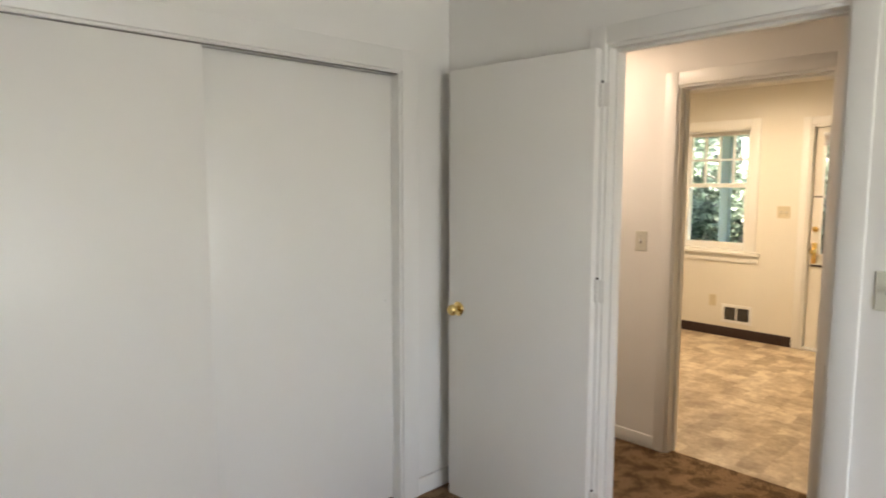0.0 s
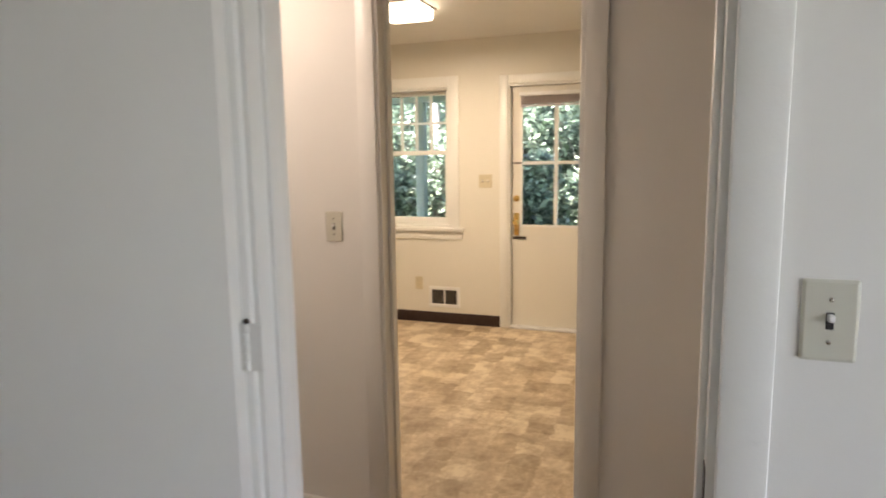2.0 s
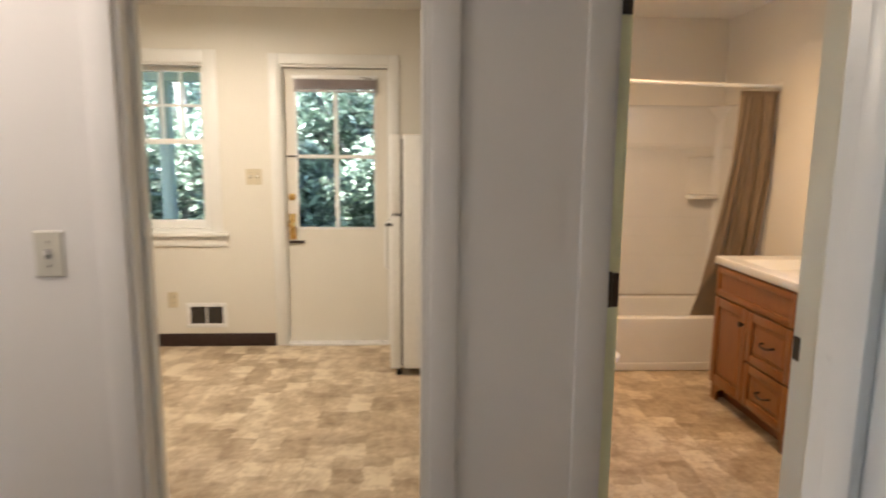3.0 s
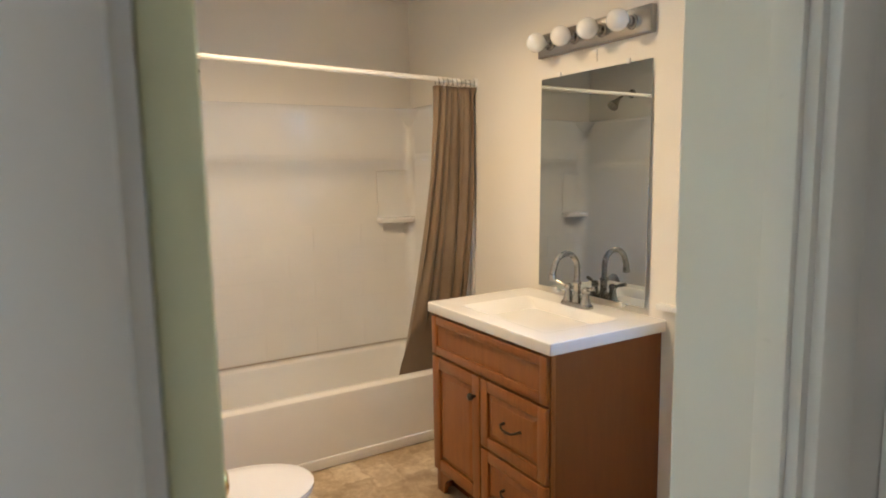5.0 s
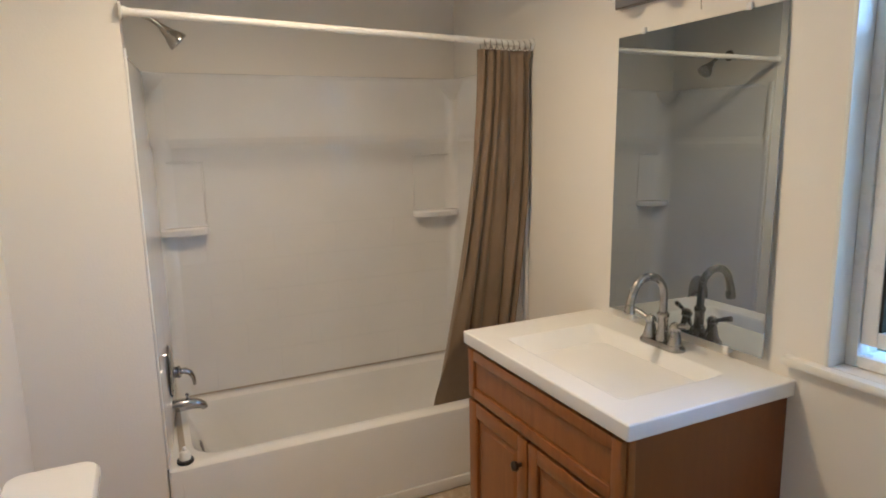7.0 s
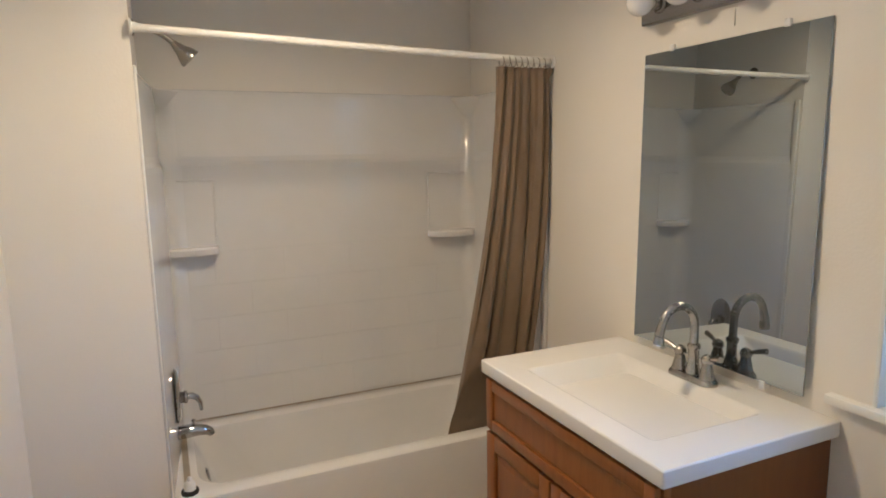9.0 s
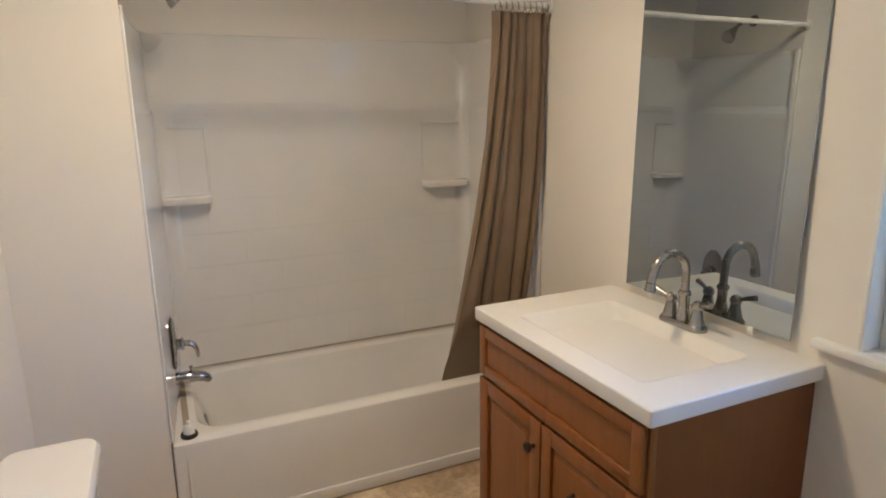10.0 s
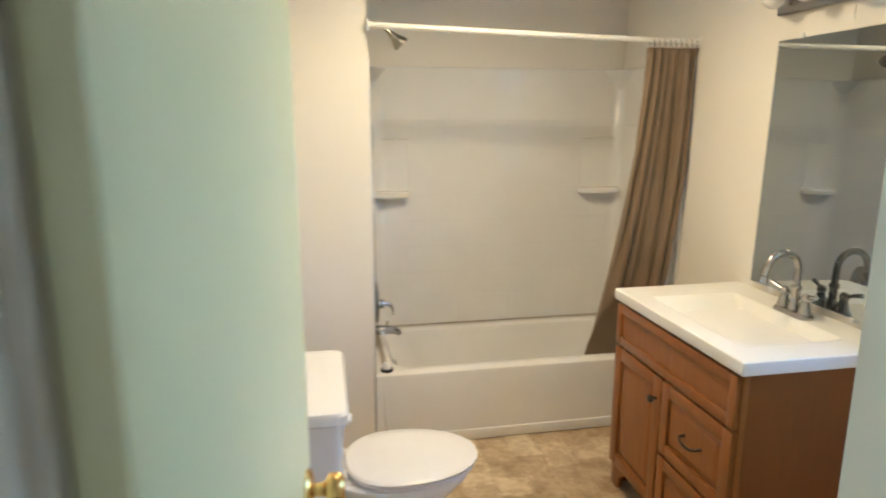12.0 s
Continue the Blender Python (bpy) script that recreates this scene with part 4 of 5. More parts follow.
def shower_fittings():
    a = thing("wall_shower", "brushed metal shower head on a bent arm", "shower head")
    part("arm", tube([(5.83, 0.157, 1.975), (5.83, 0.10, 1.972), (5.83, 0.06, 1.955), (5.83, 0.022, 1.925)], 0.0095, 12), M_NICKEL, a, smooth=50)
    part("flange", lathe([(0.03, 0.0), (0.028, 0.006), (0.012, 0.012)], (5.83, 0.1575, 1.975), (0, -1, 0), 20), M_NICKEL, a, smooth=50)
    part("head", lathe([(0.012, 0.0), (0.015, 0.012), (0.018, 0.02), (0.020, 0.03), (0.034, 0.058), (0.038, 0.072), (0.037, 0.078), (0.030, 0.079)], (5.83, 0.028, 1.929), (0.0, -0.72, -0.70), 22), M_NICKEL, a, smooth=50)
    v = thing("shower_valve", "chrome lever tub and shower valve on the end wall", "shower valve")
    px = 5.89
    bm = lathe([(0.0, 0.0), (0.082, 0.0), (0.082, 0.004), (0.07, 0.010), (0.03, 0.014), (0.0, 0.014)][1:-1], (0, 0, 0), (0, -1, 0), 30)
    moved(bm, Matrix.Translation((px, 0.117, 0.612)) @ Matrix.Diagonal((0.85, 1.3, 1.32, 1)))
    part("trim_plate", bm, M_CHROME, v, "oval chrome trim plate", smooth=50)
    part("stem", lathe([(0.024, 0.0), (0.022, 0.024), (0.026, 0.028), (0.024, 0.036), (0.012, 0.040)], (px, 0.112, 0.602), (0, -1, 0), 20), M_CHROME, v, smooth=50)
    part("lever", tube([(px, 0.078, 0.604), (px, 0.058, 0.603), (px, 0.040, 0.592), (px, 0.030, 0.570), (px, 0.027, 0.538)], [0.013, 0.013, 0.0115, 0.009, 0.006], 12), M_CHROME, v, "curved chrome lever", smooth=50)
    t = thing("tub_spout", "chrome tub spout with a diverter knob", "tub spout")
    rings = []
    for k, (y, z, r) in enumerate(((0.119, 0.460, 0.026), (0.085, 0.460, 0.027), (0.05, 0.460, 0.024), (0.020, 0.454, 0.021), (0.002, 0.444, 0.017), (-0.004, 0.431, 0.013))):
        tilt = 0 if k < 3 else radians(22 * (k - 2))
        rings.append([(px + r * math.cos(q), y + r * math.sin(q) * -math.sin(tilt), z + r * math.sin(q) * math.cos(tilt)) for q in [2 * math.pi * j / 18 for j in range(18)]])
    bm = add_loft(bmesh.new(), rings)
    bmesh.ops.recalc_face_normals(bm, faces=bm.faces)
    part("body", bm, M_CHROME, t, smooth=50)
    part("diverter_knob", lathe([(0.004, 0), (0.004, 0.014), (0.008, 0.017), (0.008, 0.022), (0.004, 0.025)], (px, 0.060, 0.481), (0, 0, 1), 14), M_CHROME, t, smooth=50)


shower_fittings()


def tub_stopper():
    s = thing("tub_stopper", "white and black rubber plug standing on the tub rim", "tub stopper", at=(5.572, 0.095, TZ))
    part("rim", lathe([(0.028, 0.0), (0.030, 0.004), (0.029, 0.012), (0.022, 0.014)], (0, 0, 0), (0, 0, 1), 22), M_BLACK, s, "black rubber rim", smooth=50)
    part("plug", lathe([(0.020, 0.013), (0.019, 0.034), (0.015, 0.044), (0.007, 0.047), (0.007, 0.058), (0.004, 0.061)], (0, 0, 0), (0, 0, 1), 20), M_WHITEP, s, "white plastic plug", smooth=50)


tub_stopper()


def shower_rod():
    r = thing("shower_rod", "white straight shower curtain rod across the tub", "shower rod")
    part("bar", tube([(5.518, 0.157, 1.918), (5.518, -0.6, 1.897), (5.518, -1.359, 1.88)], 0.0125, 16), M_ROD, r, smooth=60)
    for y, s in ((0.1575, -1), (-1.3595, 1)):
        part("end_flange", lathe([(0.027, 0.0), (0.026, 0.006), (0.016, 0.010), (0.0155, 0.022)], (5.518, y, 1.918 if s < 0 else 1.88), (0, s, 0), 20), M_ROD, r, smooth=50)


shower_rod()


def shower_curtain():
    c = thing("shower_curtain", "brown cloth shower curtain bunched at one end of the rod", "curtain")
    cols, rows = 220, 40
    verts, faces = [], []
    rng = random.Random(5)
    ph = [rng.uniform(-0.5, 0.5) for _ in range(12)]
    for j in range(rows + 1):
        v = j / rows
        z = 1.852 - v * (1.852 - 0.16)
        near = -1.115 + 0.25 * v ** 1.5
        far = -1.352 + 0.15 * v ** 1.8
        depth = 0.026 + 0.016 * v
        for i in range(cols + 1):
            u = i / cols
            wave = u * 6.0 + 0.42 * math.sin(4.3 * u + 2.0 * v) + 0.13 * math.sin(12 * u + 1.3 + 0.9 * v) + 0.35 * v * (1 - u)
            a = 2 * math.pi * wave
            # soft uneven pleats, a few of them creased
            fold = 0.78 * math.cos(a) + 0.20 * math.cos(2 * a + 0.8 + 1.1 * v) + 0.09 * math.sin(3 * a + 3 * v + ph[2])
            y = far + (near - far) * (1 - u) + 0.014 * math.sin(a) * (0.4 + v)
            x = 5.523 + 0.05 * v ** 2 + depth * fold * (0.72 + 0.40 * math.sin(7.7 * u + 1.5 * v + ph[1]))
            if z < TZ + 0.03:
                x = max(x, 5.615)
            elif z < TZ + 0.28:
                x = max(x, 5.54 + (5.615 - 5.54) * (TZ + 0.28 - z) / 0.25)
            y = max(min(y, -0.84), -1.332 if z < 1.82 else -1.354)
            verts.append((x, y, z))
    w = cols + 1
    for j in range(rows):
        for i in range(cols):
            k = j * w + i
            faces.append((k, k + 1, k + w + 1, k + w))
    me = bpy.data.meshes.new("cloth")
    me.from_pydata(verts, [], faces)
    me.materials.append(M_CLOTH)
    for p in me.polygons:
        p.use_smooth = True
    ob = new("cloth", me)
    ob.parent = c
    so = ob.modifiers.new("thickness", "SOLIDIFY")
    so.thickness = 0.0018
    for k in range(9):
        y = -1.128 - k * 0.0268
        bm = tube([(5.518 + 0.020 * math.cos(q), y, 1.872 + 0.020 * math.sin(q)) for q in [2 * math.pi * n / 14 for n in range(15)]], 0.0018, 6)
        part("curtain_ring", bm, M_NICKEL, c, smooth=60)


shower_curtain()

VX0, VX1, VF = 4.285, 5.058, -0.820


def vanity():
    v = thing("vanity_cabinet", "red-brown stained wood vanity cabinet with a door and drawers", "vanity")
    zt = 0.8185
    bm = bmesh.new()
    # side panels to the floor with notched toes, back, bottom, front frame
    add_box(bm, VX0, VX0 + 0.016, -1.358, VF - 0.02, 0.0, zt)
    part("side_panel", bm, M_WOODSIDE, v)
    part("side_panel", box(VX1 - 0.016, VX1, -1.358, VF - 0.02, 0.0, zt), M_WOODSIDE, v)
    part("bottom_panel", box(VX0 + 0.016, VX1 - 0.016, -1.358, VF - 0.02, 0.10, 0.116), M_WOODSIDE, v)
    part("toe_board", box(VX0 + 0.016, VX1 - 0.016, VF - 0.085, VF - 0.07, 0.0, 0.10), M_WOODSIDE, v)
    bm = bmesh.new()
    fy0, fy1 = VF - 0.02, VF
    for q in ((VX0, VX0 + 0.042, 0.0, zt), (VX1 - 0.042, VX1, 0.0, zt), (VX0 + 0.042, VX1 - 0.042, 0.092, 0.128), (VX0 + 0.042, VX1 - 0.042, 0.613, 0.653), (VX0 + 0.042, VX1 - 0.042, 0.79, zt), (4.665, 4.705, 0.128, 0.613)):
        add_box(bm, q[0], q[1], fy0, fy1, q[2], q[3], bevel=0.0015)
    part("face_frame", bm, M_WOOD, v, smooth=40)
    # curved bracket feet at the front corners
    for x, s in ((VX0 + 0.042, 1), (VX1 - 0.042, -1)):
        bm = bmesh.new()
        prof = [(0, 0.0), (0.0, 0.092), (0.07, 0.092), (0.055, 0.078), (0.03, 0.06), (0.018, 0.03), (0.014, 0.0)]
        add_loft(bm, [[(x + s * a, y, z) for a, z in prof] for y in (fy0, fy1)])
        bmesh.ops.recalc_face_normals(bm, faces=bm.faces)
        part("bracket_foot", bm, M_WOOD, v)

    def raised_panel(name, x0, x1, z0, z1, rail=0.052, e=0.028, lift=0.014):
        y = VF + 0.001
        bm = bmesh.new()
        th = 0.018
        for q in ((x0, x0 + rail, z0, z1), (x1 - rail, x1, z0, z1), (x0 + rail, x1 - rail, z0, z0 + rail), (x0 + rail, x1 - rail, z1 - rail, z1)):
            add_box(bm, q[0], q[1], y, y + th, q[2], q[3], bevel=0.003)
        d = part(name, bm, M_WOOD, v, smooth=40)
        # sloped field
        bm = bmesh.new()
        a0, a1, c0, c1 = x0 + rail - 0.002, x1 - rail + 0.002, z0 + rail - 0.002, z1 - rail + 0.002
        add_loft(bm, [[(a0, y, c0), (a1, y, c0), (a1, y, c1), (a0, y, c1)], [(a0, y + 0.006, c0), (a1, y + 0.006, c0), (a1, y + 0.006, c1), (a0, y + 0.006, c1)], [(a0 + e, y + lift, c0 + e), (a1 - e, y + lift, c0 + e), (a1 - e, y + lift, c1 - e), (a0 + e, y + lift, c1 - e)]])
        bmesh.ops.recalc_face_normals(bm, faces=bm.faces)
        part("raised_field", bm, M_WOOD, d)
        return d

    d = raised_panel("cabinet_door", 4.690, VX1 - 0.006, 0.112, 0.628)
    part("knob", lathe([(0.006, 0), (0.006, 0.012), (0.014, 0.018), (0.016, 0.024), (0.012, 0.031), (0.004, 0.033)], (4.718, VF + 0.019, 0.545), (0, 1, 0), 18), M_BRONZE, d, "dark bronze knob", smooth=50)
    for z0, z1 in ((0.356, 0.628), (0.112, 0.346)):
        d = raised_panel("drawer", VX0 + 0.006, 4.683, z0, z1, 0.046)
        xm, zm = (VX0 + 4.69) / 2 - 0.004, (z0 + z1) / 2
        y = VF + 0.019
        pts = [(xm - 0.048, y - 0.004, zm + 0.004), (xm - 0.047, y + 0.016, zm + 0.003), (xm - 0.03, y + 0.024, zm - 0.004), (xm, y + 0.026, zm - 0.008), (xm + 0.03, y + 0.024, zm - 0.004), (xm + 0.047, y + 0.016, zm + 0.003), (xm + 0.048, y - 0.004, zm + 0.004)]
        part("pull", tube(pts, [0.006, 0.0045, 0.004, 0.0055, 0.004, 0.0045, 0.006], 10), M_BRONZE, d, "dark bronze arched pull", smooth=50)
    raised_panel("false_front", VX0 + 0.006, VX1 - 0.006, 0.640, 0.808, 0.036, 0.004, 0.009)


vanity()


def vanity_top():
    t = thing("countertop", "glossy white one-piece vanity top with a rectangular basin", "vanity top")
    x0, x1, y0, y1, z0, z1 = 4.264, 5.076, -1.359, -0.796, 0.82, 0.862
    cx, cy, hx, hy = (x0 + x1) / 2, (y0 + y1) / 2, (x1 - x0) / 2, (y1 - y0) / 2
    bx, by = 4.655, -1.055
    bm = bmesh.new()
    add_loft(bm, [
        round_rect(cx, cy, hx - 0.03, hy - 0.03, 0.01, z0), round_rect(cx, cy, hx - 0.002, hy - 0.002, 0.006, z0), round_rect(cx, cy, hx, hy, 0.006, z0 + 0.004), round_rect(cx, cy, hx, hy, 0.004, z1 - 0.003), round_rect(cx, cy, hx - 0.003, hy - 0.003, 0.004, z1), round_rect(cx, cy, hx - 0.008, hy - 0.008, 0.004, z1),
        round_rect(bx, by, 0.281, 0.185, 0.022, z1), round_rect(bx, by, 0.276, 0.180, 0.022, z1 - 0.0004), round_rect(bx, by, 0.271, 0.175, 0.022, z1 - 0.003), round_rect(bx - 0.004, by, 0.262, 0.168, 0.024, z1 - 0.011), round_rect(bx - 0.024, by, 0.232, 0.156, 0.03, z1 - 0.040), round_rect(bx - 0.046, by, 0.197, 0.142, 0.036, z1 - 0.072), round_rect(bx - 0.055, by, 0.170, 0.118, 0.04, z1 - 0.085), round_rect(bx - 0.066, by + 0.01, 0.06, 0.05, 0.035, z1 - 0.0905), round_rect(bx - 0.068, by + 0.015, 0.024, 0.024, 0.0235, z1 - 0.092),
    ])
    part("slab", bm, M_MARBLE, t, smooth=38)
    part("drain", lathe([(0.024, 0.0), (0.023, 0.004), (0.014, 0.003), (0.013, 0.006), (0.004, 0.007)], (bx - 0.068, by + 0.015, z1 - 0.092), (0, 0, 1), 20), M_BRONZE, t, "dark metal drain", smooth=50)
    return z1


VZ = vanity_top()


def faucet():
    f = thing("faucet", "brushed nickel two-handle gooseneck faucet on the vanity top", "faucet", at=(4.640, -1.262, VZ))
    f.scale = (1, 1, 1.05)
    bm = bmesh.new()
    add_loft(bm, [round_rect(0, 0, 0.083, 0.029, 0.0285, 0.0, 8), round_rect(0, 0, 0.083, 0.029, 0.0285, 0.008, 8), round_rect(0, 0, 0.076, 0.023, 0.0225, 0.016, 8)])
    part("base_plate", bm, M_NICKEL, f, smooth=40)
    part("collar", lathe([(0.021, 0.012), (0.020, 0.03), (0.015, 0.05), (0.0145, 0.085), (0.018, 0.088), (0.018, 0.098), (0.0135, 0.102)], (0, 0, 0), (0, 0, 1), 22), M_NICKEL, f, smooth=50)
    pts = [(0, 0, 0.09), (0, 0, 0.14)] + [(0, 0.062 - 0.062 * math.cos(radians(a)), 0.155 + 0.058 * math.sin(radians(a))) for a in range(0, 166, 15)]
    pts += [(0, 0.128, 0.152), (0, 0.133, 0.138)]
    part("spout", tube(pts, [0.0118] * (len(pts) - 2) + [0.0125, 0.0135], 16), M_NICKEL, f, "tall curved gooseneck spout", smooth=60)
    part("aerator", lathe([(0.0145, 0.0), (0.0155, 0.006), (0.0145, 0.02), (0.0125, 0.024)], (0, 0.134, 0.114), (0, -0.15, 1), 18), M_NICKEL, f, smooth=50)
    for s in (-1, 1):
        x = 0.051 * s
        h = part("handle", lathe([(0.023, 0.012), (0.0235, 0.018), (0.021, 0.024), (0.016, 0.045), (0.0135, 0.058), (0.017, 0.061), (0.0175, 0.07), (0.012, 0.079), (0.005, 0.083)], (x, 0, 0), (0, 0, 1), 22), M_NICKEL, f, smooth=50)
        part("lever", tube([(x, 0, 0.070), (x + s * 0.016, 0.004, 0.073), (x + s * 0.034, 0.008, 0.080), (x + s * 0.058, 0.013, 0.086)], [0.006, 0.0055, 0.007, 0.0085], 12), M_NICKEL, h, "flared lever", smooth=50)


faucet()


def wall_mirror():
    m = thing("wall_mirror", "frameless rectangular mirror clipped to the wall above the vanity", "mirror", at=(0, -1.36, 0))
    bm = box(4.352, 4.978, 0.002, 0.007, 0.894, 1.825, bevel=0.0012, seg=1)
    for q in bm.verts:   # stands a little proud at its foot
        q.co.y += 0.0160 * (1.825 - q.co.z)
    part("glass", bm, M_MIRROR, m)
    for x in (4.47, 4.86):
        for z, s in ((0.894, -1), (1.825, 1)):
            part("clip", box(x - 0.009, x + 0.009, 0.001, 0.011 if s > 0 else 0.026, z - 0.010 + s * 0.006, z + 0.010 + s * 0.006, bevel=0.003), M_WHITEP, m, "clear plastic mirror clip", smooth=40)


wall_mirror()


def vanity_light():
    v = thing("vanity_light", "chrome bar light with four unlit round opal bulbs above the mirror", "vanity light", at=(0, -1.36, 0))
    bm = bmesh.new()
    add_loft(bm, [[(p[0], p[2] - 0, p[1]) for p in round_rect(4.664, 1.964, 0.318, 0.05, 0.004, 0.0, 2)], [(p[0], p[2], p[1]) for p in round_rect(4.664, 1.964, 0.318, 0.05, 0.004, 0.022, 2)], [(p[0], p[2], p[1]) for p in round_rect(4.664, 1.964, 0.312, 0.044, 0.004, 0.028, 2)]])
    bmesh.ops.recalc_face_normals(bm, faces=bm.faces)
    part("bar", bm, M_BARCHROME, v, "dark reflecting chrome bar", smooth=40)
    for x in (4.435, 4.589, 4.742, 4.896):
        s = part("socket", lathe([(0.027, 0.0), (0.026, 0.004), (0.020, 0.007), (0.0195, 0.030), (0.017, 0.032)], (x, 0.028, 1.964), (0, 1, 0), 20), M_BARCHROME, v, smooth=50)
        prof = [(0.013, 0.028), (0.015, 0.034)] + [(0.041 * math.sin(radians(a)), 0.078 - 0.041 * math.cos(radians(a))) for a in range(28, 176, 12)] + [(0.001, 0.119)]
        part("bulb", lathe(prof, (x, 0.028, 1.964), (0, 1, 0), 24), M_BULB, s, "round white opal bulb", smooth=80)
    part("pull_chain", tube([(4.62, 0.02, 1.898), (4.62, 0.021, 1.872), (4.62, 0.02, 1.85)], 0.0014, 6), M_NICKEL, v, "short thin chain", smooth=60)


vanity_light()


def bath_window():
    w = thing("window_bath", "white vinyl single-hung bathroom window, lower sash slightly raised, over a painted sill", "window")
    tagged(w, kind="structure")
    ya, yb = -1.52, -1.36
    bm = bmesh.new()
    f = 0.03
    yo0, yo1 = -1.50, -1.415
    add_box(bm, WX1 - f, WX1 - 0.001, yo0, yo1, WZ0, WZ1, bevel=0.003)
    add_box(bm, WX0 + 0.001, WX0 + f, yo0, yo1, WZ0, WZ1, bevel=0.003)
    add_box(bm, WX0 + f, WX1 - f, yo0, yo1, WZ1 - f, WZ1, bevel=0.003)
    add_box(bm, WX0 + f, WX1 - f, yo0, yo1, WZ0 + 0.001, WZ0 + f, bevel=0.003)
    part("window_frame", bm, M_WHITEP, w, smooth=40)
    mid = 1.735
    for name, y0, y1, za, zb, st in (("lower_sash", -1.448, -1.42, WZ0 + f + 0.030, mid + 0.015, 0.038), ("upper_sash", -1.488, -1.456, mid - 0.015, WZ1 - f, 0.026)):
        bm = bmesh.new()
        xa, xb = WX0 + f + 0.002, WX1 - f - 0.002
        for q in ((xa, xa + st, za, zb), (xb - st, xb, za, zb), (xa + st, xb - st, za, za + st), (xa + st, xb - st, zb - st, zb)):
            add_box(bm, q[0], q[1], y0, y1, q[2], q[3], bevel=0.003)
        s = part(name, bm, M_WHITEP, w, smooth=40)
        if name[0] == "l":
            bm = bmesh.new()
            ga, gb = xa + st, xb - st
            g = 0.007
            for q in ((ga, ga + g, za + st, zb - st), (gb - g, gb, za + st, zb - st), (ga, gb, zb - st - g, zb - st)):
                add_box(bm, q[0], q[1], y0 + 0.004, y1 - 0.004, q[2], q[3])
            part("glazing_seal", bm, M_BLACK, s, "dark glazing gasket")
        p = part("pane", box(xa + st - 0.004, xb - st + 0.004, (y0 + y1) / 2 - 0.002, (y0 + y1) / 2 + 0.002, za + st - 0.004, zb - st + 0.004), M_GLASS, s)
        p.visible_shadow = False
    structure("sill_bath_window", box(3.248, 4.298, -1.414, -1.334, WZ0 - 0.025, WZ0 - 0.001, bevel=0.005), M_TRIM, "white painted window stool", smooth=40, category="window sill")
    bm = bmesh.new()
    add_box(bm, WX1 - 0.001, WX1 + 0.012, -1.42, -1.352, WZ0, WZ1 + 0.012, bevel=0.003)
    add_box(bm, WX0 - 0.012, WX0 + 0.001, -1.42, -1.352, WZ0, WZ1 + 0.012, bevel=0.003)
    add_box(bm, WX0 + 0.001, WX1 - 0.001, -1.42, -1.352, WZ1 - 0.001, WZ1 + 0.012, bevel=0.003)
    structure("trim_bath_window", bm, M_TRIM, "white painted window lining", smooth=40, category="trim")


bath_window()


